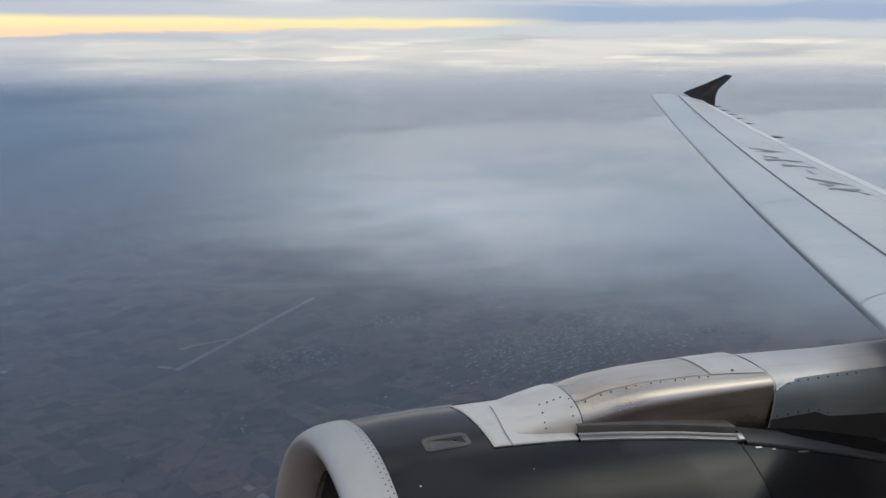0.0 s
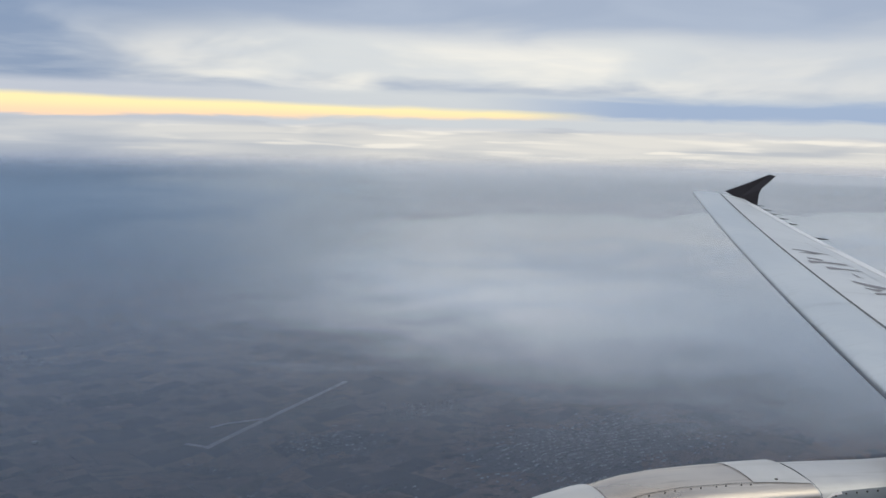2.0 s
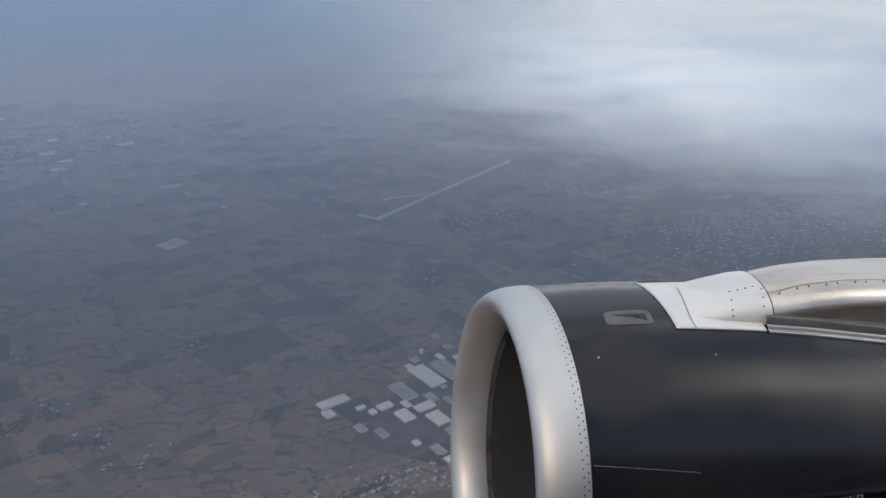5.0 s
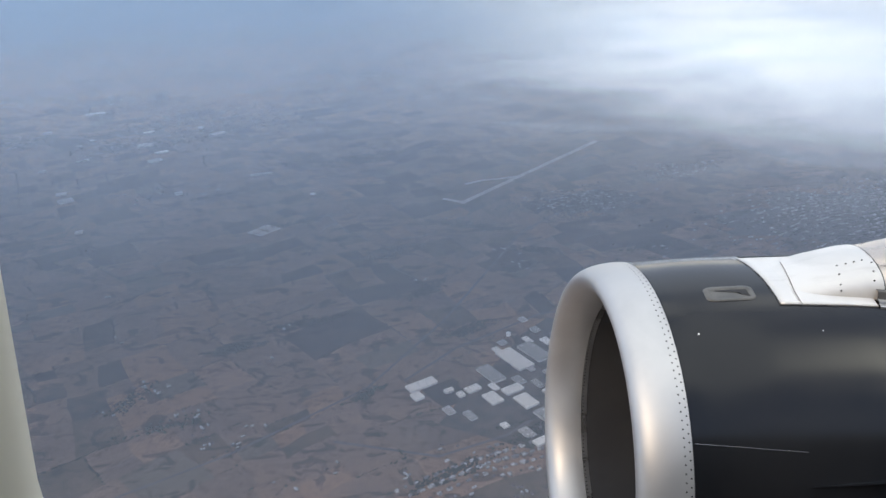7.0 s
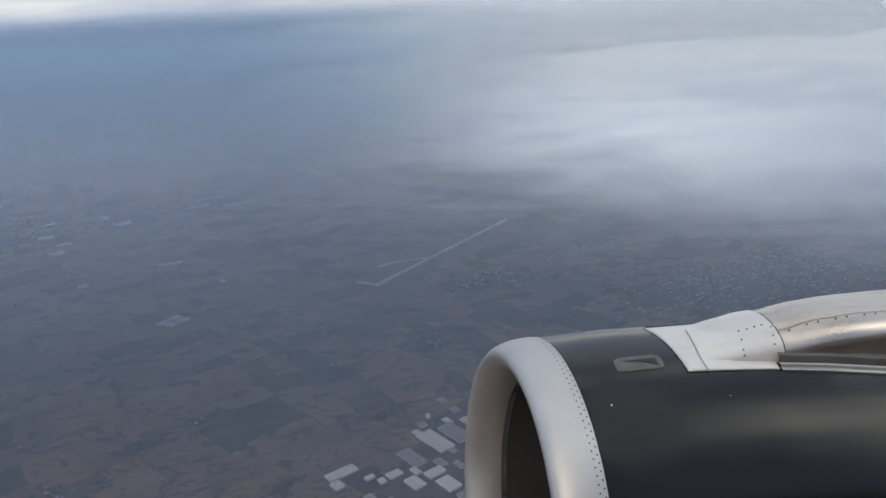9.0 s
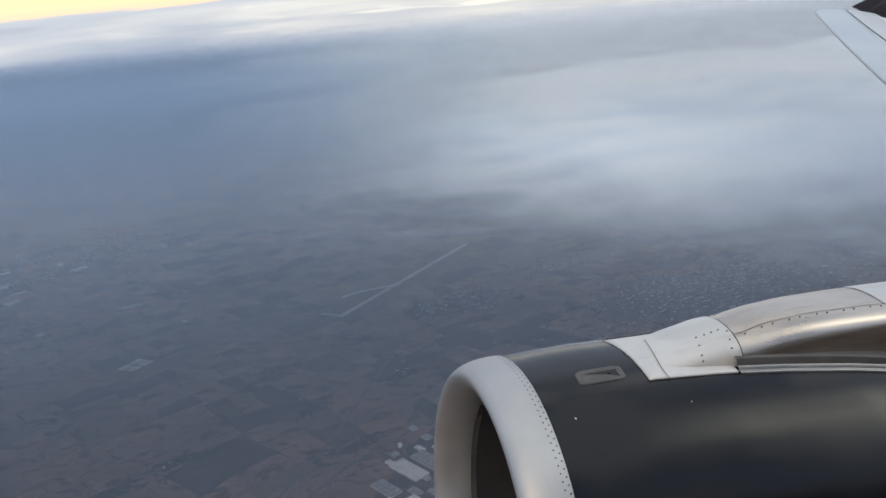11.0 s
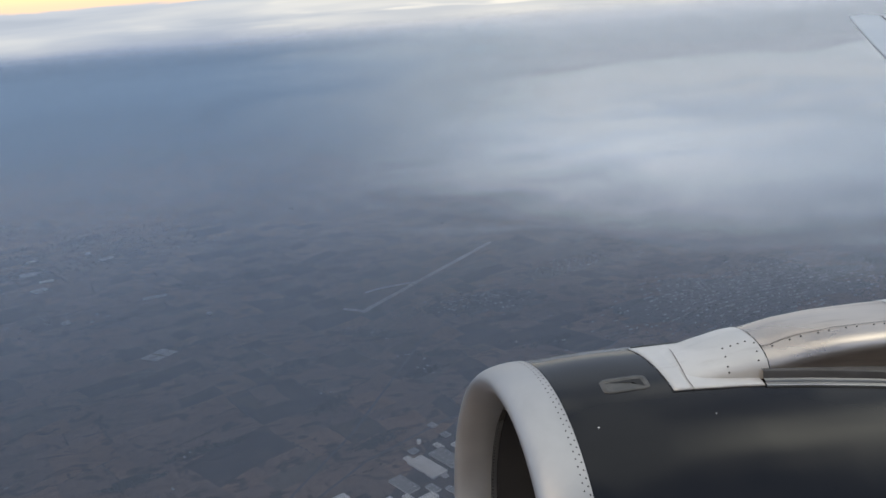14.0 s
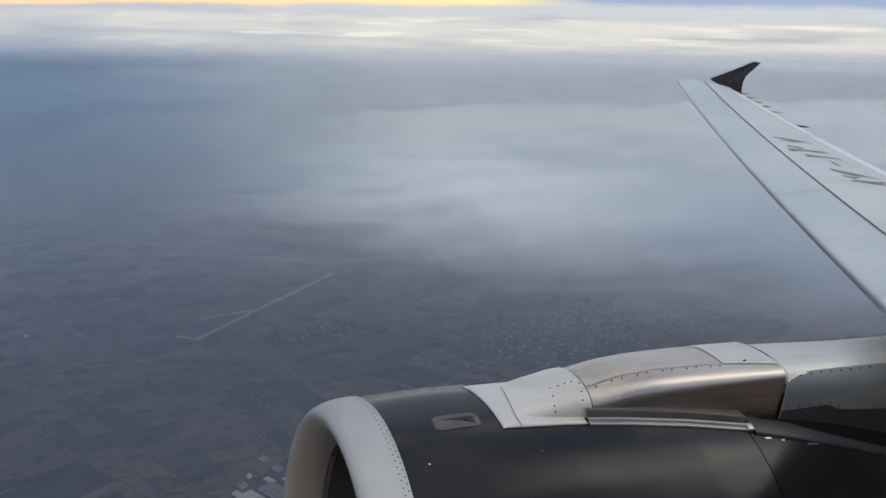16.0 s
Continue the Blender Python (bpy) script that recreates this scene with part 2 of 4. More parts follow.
def box(bm, m, sx, sy, sz, bevel=0.0):
    """A box of full size sx, sy, sz whose centre is at m."""
    made = bmesh.ops.create_cube(bm, size=1.0, matrix=m @ Matrix.Diagonal((sx, sy, sz, 1)))
    if bevel:
        edges = {e for v in made["verts"] for e in v.link_edges}
        bmesh.ops.bevel(bm, geom=list(edges), offset=bevel, segments=2, affect="EDGES", profile=0.5)


def interp(x, table, k=1):
    """Linear between rows (x, value, ...)."""
    return float(np.interp(x, [r[0] for r in table], [r[k] for r in table]))


# ---- airliner ----
airliner = new("airliner")
airliner.matrix_world = pose(0, 0, ALT, 0, 4.945, 0)
tagged(airliner, "white and dark grey jet airliner in flight, one wing and engine", "airliner")

# engine: s along its axis from the inlet, angle from the top towards the cabin
ENG = pose(1.1253, 4.05, -2.9879, 0, 0, 2.08)
COWL = [(0.245, 1.066), (0.32, 1.066), (0.5, 1.080), (0.67, 1.091), (0.95, 1.098), (1.2, 1.103), (1.6, 1.100), (2.0, 1.083),
        (2.42, 1.045), (2.8, 1.0), (3.2, 0.94), (3.8, 0.82), (4.6, 0.64)]


def on_cowl(s, deg, lift=0.0):
    r = interp(s, COWL) + lift
    a = radians(deg)
    return ENG @ Vector((s, -r * math.sin(a), r * math.cos(a)))


def ring(s, r, n=128):
    return [ENG @ Vector((s, r * math.sin(a), r * math.cos(a))) for a in (2 * math.pi * i / n for i in range(n))]


def build_engine():
    bm = bmesh.new()
    n = 40
    ss = [0.245 + (2.40 - 0.245) * i / n for i in range(n + 1)]
    sheet(bm, [ring(s, interp(s, COWL)) for s in ss], True)
    cowl = part("engine_cowl", bm, COWL_PAINT, airliner, "glossy dark grey engine cowling", True)
    bm = bmesh.new()
    ss = [2.408 + (4.6 - 2.408) * i / 24 for i in range(25)]
    sheet(bm, [ring(s, interp(s, COWL)) for s in ss] + [ring(4.6, 0.58), ring(2.408, 0.9)], True)
    part("reverser_cowl", bm, COWL_PAINT, cowl, "", True)
    bm = bmesh.new()
    sheet(bm, [ring(2.398, 1.034), ring(2.41, 1.034)], True)
    part("cowl_joint", bm, STEEL_DARK, cowl)
    bm = bmesh.new()
    rows = []
    for i in range(13):
        u = i / 12
        rows.append(ring(0.241 * (1 - math.sin(u * math.pi / 2)), 0.9706 + 0.0954 * math.cos(u * math.pi / 2)))
    for i in range(1, 13):
        u = i / 12
        rows.append(ring(0.225 * (1 - math.cos(u * math.pi / 2)), 0.9706 - 0.105 * math.sin(u * math.pi / 2)))
    sheet(bm, rows, True)
    part("inlet_lip", bm, LIP_METAL, cowl, "light bare metal inlet lip ring", True)
    bm = bmesh.new()
    sheet(bm, [ring(0.228, 0.8656), ring(0.262, 0.8656)], True)
    part("lip_band", bm, TRIM_METAL, cowl, "", True)
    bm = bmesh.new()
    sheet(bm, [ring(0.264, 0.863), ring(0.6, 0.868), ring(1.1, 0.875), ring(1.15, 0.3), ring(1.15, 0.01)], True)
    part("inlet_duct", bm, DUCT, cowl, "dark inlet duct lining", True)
    # rivets round the lip
    for k, (s, r, up) in enumerate(((0.204, 1.0650, 1), (0.2275, 1.0665, 1), (0.236, 0.8652, -1))):
        bm = bmesh.new()
        count = 168 if k < 2 else 220
        for i in range(count):
            a = 2 * math.pi * (i + 0.5 * (k == 1)) / count
            c = ENG @ Vector((s, -r * math.sin(a), r * math.cos(a)))
            out = (ENG.to_3x3() @ Vector((0, -math.sin(a), math.cos(a)))) * up
            t1 = ENG.to_3x3() @ Vector((1, 0, 0))
            t2 = out.cross(t1)
            ring_v = [bm.verts.new(c + (t1 * math.cos(q) + t2 * math.sin(q)) * 0.0048 + out * 0.0006) for q in (j * math.pi / 3 for j in range(6))]
            bm.faces.new(ring_v)
        tagged(part("rivet_row", bm, RIVET, cowl), kind="stuff")
    # cooling scoop: a rounded frame round a flat ramp, the throat's shade a dark patch on it
    def rounded(s0, s1, a0, a1, lean, lift, r=0.3):
        """A loop with rounded corners in the cowl's skin; lean shifts its upper side aft."""
        pts = []
        for cu, cv, q0 in ((1 - r, 1 - r, 0), (r, 1 - r, 90), (r, r, 180), (1 - r, r, 270)):
            for k in range(5):
                q = radians(q0 + 22.5 * k)
                u, v = cu + r * math.cos(q), cv + r * math.sin(q)
                pts.append(on_cowl(s0 + (s1 - s0) * u - lean * v, a0 + (a1 - a0) * v, lift))
        return pts
    bm = bmesh.new()
    sheet(bm, [rounded(0.488, 0.748, 6.2, 12.7, 0.008, 0.0, 0.22), rounded(0.492, 0.744, 6.3, 12.6, 0.008, 0.005, 0.22), rounded(0.514, 0.722, 7.4, 11.9, 0.004, 0.0065, 0.12), rounded(0.520, 0.716, 7.8, 11.6, 0.002, 0.001, 0.1)], True)
    part("scoop_frame", bm, SCOOP, cowl, "dull grey rounded scoop frame", True)
    bm = bmesh.new()
    bm.faces.new([bm.verts.new(p) for p in rounded(0.520, 0.716, 7.8, 11.6, 0.002, 0.0012, 0.1)])
    part("scoop_ramp", bm, SCOOP, cowl)
    bm = bmesh.new()
    for a, b in (((0.545, 7.9, 8.2), (0.66, 7.9, 9.3)), ((0.66, 7.9, 9.3), (0.69, 7.9, 10.7)), ((0.69, 7.9, 10.7), (0.711, 7.9, 11.3))):
        bm.faces.new([bm.verts.new(on_cowl(*q, 0.0024)) for q in ((a[0], a[1]), (b[0], b[1]), (b[0], b[2]), (a[0], a[2]))])
    part("scoop_throat", bm, STEEL_DARK, cowl, "dark scoop throat")
    # drain dots, a scuff line
    for s, a in ((0.373, 23.75), (0.992, 24.2)):
        bm = bmesh.new()
        m = Matrix.Translation(on_cowl(s, a)) @ pose(0, 0, 0, a, 0, 0)
        bmesh.ops.create_uvsphere(bm, u_segments=10, v_segments=6, radius=1, matrix=m @ Matrix.Diagonal((0.0055 if s < 0.5 else 0.003,) * 2 + (0.002, 1)))
        part("fastener", bm, LETTER_WHITE, cowl, "small pale fastener head", True)
    bm = bmesh.new()
    sheet(bm, [[on_cowl(0.255 + 0.52 * i / 20, 52.9 + 2.6 * i / 20 - w, 0.0012) for w in (0.0, 0.16)] for i in range(21)])
    part("panel_edge", bm, TRIM_METAL, cowl, "thin pale panel edge line")
    # strake: a fin that stands off the cowl
    bm = bmesh.new()
    inner, outer = [], []
    for i in range(17):
        u = i / 16
        s = 0.78 + 1.25 * u
        hgt = 0.075 * min(1, u / 0.75) ** 0.8 + 0.004
        a = 63.6 - 3.6 * u
        inner.append((s, a, 0.0))
        outer.append((s, a, hgt))
    rows = []
    for (s, a, l), (s2, a2, l2) in zip(inner, outer):
        rows.append([on_cowl(s, a - 0.35, l - 0.01), on_cowl(s2, a2 - 0.2, l2), on_cowl(s2, a2 + 0.2, l2), on_cowl(s, a + 0.35, l - 0.01)])
    sheet(bm, rows, True)
    part("strake", bm, COWL_PAINT, cowl, "dark fin on the cowling's side")
    # lettering
    text = bpy.data.curves.new("warning_text", "FONT")
    text.body, text.size, text.extrude, text.align_x = "NO STEP", 0.05, 0.0005, "LEFT"
    holder = bpy.data.objects.new("text_source", text)
    scene.collection.objects.link(holder)
    dg = bpy.context.evaluated_depsgraph_get()
    me = bpy.data.meshes.new_from_object(holder.evaluated_get(dg))
    bpy.data.objects.remove(holder)
    me.name = "warning_text"
    me.materials.clear()
    me.materials.append(LETTER_WHITE)
    for v in me.vertices:
        s = 1.285 + v.co.x * 1.72
        v.co = on_cowl(s, 66.1 - 6.2 * (s - 1.275) - v.co.y * 52.0, 0.002 + v.co.z)
    ob = new("warning_text", me)
    ob.parent = cowl
    tagged(ob, "white lettering NO STEP")


SCOOP = surface("scoop_metal", (0.085, 0.085, 0.080, 1), (0.14, 0.138, 0.13, 1), 9, (0.45, 0.6), 0.35, bump=0.04)
build_engine()


# pylon: crest height and half width along x
CREST = [(1.96, -1.93, 0.17), (2.02, -1.90, 0.19), (2.15, -1.858, 0.215), (2.29, -1.815, 0.235), (2.45, -1.772, 0.25), (2.595, -1.757, 0.26), (2.76, -1.722, 0.265),
         (3.0, -1.697, 0.27), (3.36, -1.683, 0.275), (3.62, -1.679, 0.275), (3.98, -1.676, 0.278), (4.25, -1.676, 0.28), (4.63, -1.678, 0.285), (5.3, -1.66, 0.29)]


def pylon_y(x):
    return 4.05 + 0.0364 * (x - 1.1253)


def arch_top(x):
    """How far the rounded crest reaches down the sides."""
    return interp(x, [(2.4, 0.15), (2.75, 0.135), (3.2, 0.105), (3.9, 0.075)])


def pylon_section(x, grow=0.0, n=12, foot=-2.16, top=None, tuck=0.05, flare=0.0):
    """Points across the pylon at x: up the cabin side, over the rounded crest, down the far side."""
    zt, hw = interp(x, CREST, 1) + grow, interp(x, CREST, 2) + grow
    top = arch_top(x) if top is None else top
    sh = zt - min(top, max(0.02, (zt - foot) * 0.6))
    side = []
    for i in range(8):
        u = i / 8
        w = hw - tuck * (1 - u) ** 1.3 + flare * (1 - u) ** 4
        side.append((-w, foot + (sh - foot) * u))
    arch = [(-hw * math.cos(math.pi * i / n), sh + (zt - sh) * max(0.0, math.sin(math.pi * i / n)) ** 0.9) for i in range(n + 1)]
    pts = side + arch + [(-y, z) for y, z in reversed(side)]
    return [Vector((x, pylon_y(x) + y, z)) for y, z in pts]


def build_pylon():
    def stretch(x0, x1, k, **kw):
        return [pylon_section(x0 + (x1 - x0) * i / k, **kw) for i in range(k + 1)]

    bm = bmesh.new()
    sheet(bm, stretch(2.536, 3.875, 24))
    pylon = part("engine_pylon", bm, FAIRING_BARE, airliner, "weathered bare metal engine pylon", True)
    # white nose fairing, flared on to the cowl
    bm = bmesh.new()
    sheet(bm, [pylon_section(1.965 + (2.53 - 1.965) * i / 24, 0.003, foot=-1.975 - 0.012 * i / 24, top=0.2, tuck=0.0, flare=0.05) for i in range(25)])
    part("nose_fairing", bm, FAIRING_WHITE, pylon, "white riveted pylon nose fairing", True)
    bm = bmesh.new()
    rows = []
    for i in range(15):
        s = 0.845 + 0.50 * i / 14
        w = 14.7 + 1.6 * i / 14
        rows.append([on_cowl(s, -w, 0.0)] + [on_cowl(s, -w + 2 * w * j / 24, 0.006) for j in range(25)] + [on_cowl(s, w, 0.0)])
    sheet(bm, [[on_cowl(0.8449, -14.7 + 29.4 * max(0, min(24, j - 1)) / 24, 0.0) for j in range(27)]] + rows)
    part("fairing_apron", bm, FAIRING_WHITE, pylon, "white sheet metal apron on the cowling", True)
    bm = bmesh.new()
    edge = [(0.842, a) for a in (-14.9, -8, 0, 8, 14.9)] + [(0.93, 15.1), (1.1, 15.7), (1.345, 16.5)]
    sheet(bm, [[on_cowl(s, a - 0.3 * (i > 4), 0.002), on_cowl(s - (0.007 if i < 5 else 0), a + (0.30 if i >= 4 else 0), 0.0025)] for i, (s, a) in enumerate(edge)])
    part("apron_gap", bm, STEEL_DARK, pylon)
    # added dark strip that stands for the line of the nacelle's far edge
    bm = bmesh.new()
    sheet(bm, [[on_cowl(0.87 + 0.44 * i / 12, -15.6 - 0.8 * i / 12, 0.0), on_cowl(0.87 + 0.44 * i / 12, -15.6 - 0.8 * i / 12, 0.009), on_cowl(0.87 + 0.44 * i / 12, -16.4 - 0.8 * i / 12, 0.009), on_cowl(0.87 + 0.44 * i / 12, -16.6 - 0.8 * i / 12, 0.0)] for i in range(13)])
    part("far_edge_strip", bm, STEEL_DARK, pylon, "thin black strip for the nacelle's far edge")
    bm = bmesh.new()
    fold = [(2.122, 4.190, -1.872), (2.110, 4.120, -1.868), (2.102, 4.072, -1.871), (2.090, 3.985, -1.882), (2.081, 3.920, -1.893), (2.0785, 3.888, -1.902), (2.079, 3.826, -1.915), (2.083, 3.780, -1.928)]
    sheet(bm, [[Vector(p) + Vector((0, -0.001, 0.006)), Vector(p) + Vector((0.0045, -0.001, 0.006))] for p in fold])
    part("apron_seam", bm, SEAM_BROWN, pylon)
    # lengthwise seam with its rivets, at an angle round the crest
    line = [(2.54, 57), (2.68, 61), (2.98, 62), (3.37, 60), (3.6, 56), (3.875, 47)]

    def crest_point(x, deg, grow=0.003):
        zt, hw = interp(x, CREST, 1), interp(x, CREST, 2)
        a = radians(deg)
        return Vector((x, pylon_y(x) - (hw + grow) * math.cos(a), zt - arch_top(x) + (arch_top(x) + grow) * math.sin(a) ** 0.9))

    # seams over the crest
    for x, k in ((2.533, 0.0045), (3.48, 0.003), (3.88, 0.0045)):
        bm = bmesh.new()
        low = -2.05 if x < 3 else crest_point(x, interp(x, line)).z if x < 3.8 else -2.1
        keep = [p for p in pylon_section(x, 0.0036) if p.z > low]
        sheet(bm, [keep, [p + Vector((k, 0, 0)) for p in keep]])
        part("panel_seam", bm, STEEL_DARK, pylon)
    # rivets under the lengthwise seam
    xs = [2.54 + 1.335 * i / 40 for i in range(41)]
    bm = bmesh.new()
    sheet(bm, [[crest_point(x, interp(x, line) + 0.45), crest_point(x, interp(x, line) - 0.45)] for x in xs])
    part("side_seam", bm, SEAM_BROWN, pylon)

    def rivet(p, r=0.006, out=Vector((0, -1, 0.35))):
        bm = bmesh.new()
        bmesh.ops.create_uvsphere(bm, u_segments=8, v_segments=4, radius=r, matrix=Matrix.Translation(p) @ Matrix.Diagonal((1, 0.6, 1, 1)))
        part("rivet", bm, RIVET, pylon, "", True)
    for i in range(11):
        x = 2.60 + 0.085 * i + 0.02 * (i % 2)
        rivet(crest_point(x, interp(x, line) - 4.5, 0.0))
    for p in ((2.343, 4.011, -1.805), (2.388, 4.010, -1.793), (2.430, 4.011, -1.782), (2.474, 4.017, -1.774), (2.328, 3.944, -1.824), (2.314, 3.886, -1.855),
              (2.312, 3.863, -1.878), (2.497, 3.928, -1.797), (2.483, 3.879, -1.827), (2.514, 3.991, -1.775)):
        rivet(Vector(p), 0.0062)
    # round port on the cap
    bm = bmesh.new()
    c = crest_point(3.66, 62, 0.001)
    bmesh.ops.create_uvsphere(bm, u_segments=12, v_segments=6, radius=0.012, matrix=Matrix.Translation(c) @ Matrix.Diagonal((1.1, 0.5, 0.8, 1)))
    part("drain_port", bm, STEEL_DARK, pylon, "small dark drain port", True)
    # pale cap over the crest ahead of the wing
    bm = bmesh.new()
    rows = []
    for i in range(9):
        x = 3.487 + 0.385 * i / 8
        lo = interp(x, line) + 1.2
        rows.append([crest_point(x, lo + (150 - lo) * j / 18, 0.0025) for j in range(19)])
    sheet(bm, rows)
    part("crest_cap", bm, FAIRING_WHITE, pylon, "pale cap panel on the pylon crest", True)
    # side ledge, which lies on the cowl along the pylon's foot
    def ledge(s, dphi, lift):
        return on_cowl(s, 16.9 + (s - 1.34) * 5.0 + dphi, lift)

    ls = [1.35 + 1.06 * i / 16 for i in range(17)]
    bm = bmesh.new()
    sheet(bm, [[ledge(s, -2.4, 0.018) + Vector(d) for d in ((0, 0.20, 0.048), (0, 0.014, 0.042), (0, 0.010, 0.037), (0, 0.002, 0.004), (0, 0, 0))] for s in ls])
    shelf = part("side_ledge", bm, LEDGE_GREY, pylon, "dull grey ledge along the pylon's foot", True)
    bm = bmesh.new()
    sheet(bm, [[ledge(s, -2.4, 0.022), ledge(s, -1.3, 0.020), ledge(s, -1.2, 0.013), ledge(s, -1.0, 0.012), ledge(s, -0.36, 0.011)] for s in ls])
    part("edge_strip", bm, STRIP_GREY, shelf, "long dull metal strip", True)
    bm = bmesh.new()
    sheet(bm, [[ledge(s, -0.36, 0.0115), ledge(s, -0.12, 0.0115), ledge(s, 0.0, 0.0)] for s in ls])
    part("bright_edge", bm, TRIM_METAL, shelf, "thin bright worn metal edge", True)
    bm = bmesh.new()
    sheet(bm, [[ledge(s, 0.0, 0.0015), ledge(s, 0.35, 0.0015)] for s in ls])
    part("strip_gap", bm, STEEL_DARK, shelf)
    bm = bmesh.new()
    c = ledge(2.425, -1.2, 0.012)
    box(bm, Matrix.Translation(c) @ pose(0, 0, 0, 26, 4, 0), 0.045, 0.055, 0.03, 0.008)
    part("ledge_end", bm, TRIM_METAL, shelf, "", True)
    bm = bmesh.new()
    sheet(bm, [[on_cowl(s, 23.4 + (s - 2.45) * 8, 0.01) + Vector((0, 0.14, 0.045)), on_cowl(s, 23.4 + (s - 2.45) * 8, 0.01) + Vector((0, 0.012, 0.012)), on_cowl(s, 23.4 + (s - 2.45) * 8, 0.01), on_cowl(s, 23.5 + (s - 2.45) * 8, 0.0)] for s in (2.45 + 1.2 * i / 12 for i in range(13))])
    part("rear_ledge", bm, PYLON_PAINT, shelf, "", True)
    for s, w in ((2.50, 0.05), (2.62, 0.03), (2.82, 0.10)):
        bm = bmesh.new()
        sheet(bm, [[on_cowl(q, 24.4 + (s - 2.45) * 8, 0.006), on_cowl(q, 25.0 + (s - 2.45) * 8, 0.004)] for q in (s, s + w / 2, s + w)])
        part("hinge_plate", bm, TRIM_METAL, shelf, "small bright hinge plate")
    # rear part: pale metal over the crest, slate panel on the side, dark skirt
    bm = bmesh.new()
    rows = [pylon_section(3.886 + 1.5 * i / 20, 0.004, n=20, top=0.17, tuck=0.02) for i in range(21)]
    sheet(bm, rows)
    rear = part("rear_fairing", bm, PYLON_REAR, pylon, "dull silver fairing over the pylon's rear", True)
    top_edge = [(3.89, -1.775), (3.98, -1.742), (4.1, -1.732), (4.3, -1.727), (4.6, -1.722), (5.4, -1.705)]
    low_edge = [(3.89, -1.965), (4.0, -1.96), (4.25, -1.945), (4.36, -1.985), (4.6, -2.0), (5.4, -2.03)]

    def skin(x, z, out):
        pts = pylon_section(x, 0.004, n=20, top=0.17, tuck=0.02)
        half = pts[:len(pts) // 2 + 1]
        return Vector((x, float(np.interp(z, [p.z for p in half], [p.y for p in half])) - out, z))
    bm = bmesh.new()
    sheet(bm, [[skin(x, interp(x, top_edge) * (1 - j / 8) + interp(x, low_edge) * j / 8, 0.009) for j in range(9)] for x in (3.89 + 1.45 * i / 24 for i in range(25))])
    part("side_panel", bm, SLATE, rear, "slate grey riveted side panel", True)
    bm = bmesh.new()
    sheet(bm, [[skin(x, interp(x, low_edge) * (1 - j / 3) + -2.2 * j / 3, 0.003) for j in range(4)] for x in (3.89 + 1.45 * i / 24 for i in range(25))])
    part("lower_skirt", bm, PYLON_PAINT, rear, "", True)
    for i in range(9):
        x = 3.93 + 0.085 * i
        rivet(skin(x, interp(x, top_edge) - 0.012, 0.009), 0.007)
        if i < 6:
            rivet(skin(x, interp(x, low_edge) + 0.02, 0.009), 0.007)
    bm = bmesh.new()
    sheet(bm, [[skin(x, interp(x, top_edge) + 0.001, 0.011), skin(x, interp(x, top_edge) - 0.009, 0.011)] for x in (3.90, 3.94, 3.99, 4.03, 4.07)])
    part("worn_edge", bm, LETTER_WHITE, rear, "bare bright worn panel edge")


STRIP_GREY = surface("strip_grey", (0.20, 0.197, 0.19, 1), (0.30, 0.295, 0.285, 1), 5, (0.32, 0.45), 0.7, stretch=(0.3, 1, 1), streak=0.3)
LEDGE_GREY = surface("ledge_grey", (0.060, 0.058, 0.056, 1), (0.095, 0.092, 0.09, 1), 4, (0.4, 0.5), 0.2)
SLATE = surface("slate_paint", (0.150, 0.182, 0.212, 1), (0.205, 0.238, 0.268, 1), 2.5, (0.35, 0.5), streak=0.15)
PYLON_REAR = surface("pylon_rear", (0.52, 0.52, 0.52, 1), (0.62, 0.62, 0.61, 1), 1.8, (0.28, 0.4), 0.3, bump=0.02, streak=0.3)
build_pylon()


# wing
def x_le(y):
    """The leading edge, cut back a little at the unseen root to shift its dark reflection on the cowl."""
    return 10.45 - 0.5187 * (14.89 - y) + 0.4 * min(1.0, max(0.0, (3.4 - y) / 0.9))


def z_le(y):
    return 0.003313 * y * y + 0.04223 * y - 1.6472


def chord(y):
    return 1.28 + 0.178 * (14.9 - y)


def foil(u):
    """Upper and lower height over the chord line, as shares of the chord."""
    t = 0.6 * (0.2969 * math.sqrt(u) - 0.126 * u - 0.3516 * u * u + 0.2843 * u ** 3 - 0.1036 * u ** 4)
    camber = 0.012 * 4 * u * (1 - u)
    return t * 0.62 + camber, -t + camber * 0.5


def wing_point(y, d, lift=0.0, lower=False):
    """A point d metres aft of the leading edge on the wing's skin."""
    c = chord(y)
    u = min(max(d / c, 0), 1)
    up, lo = foil(u)
    return Vector((x_le(y) + d, y, z_le(y) + (lo if lower else up) * c - 0.02 * d + lift))


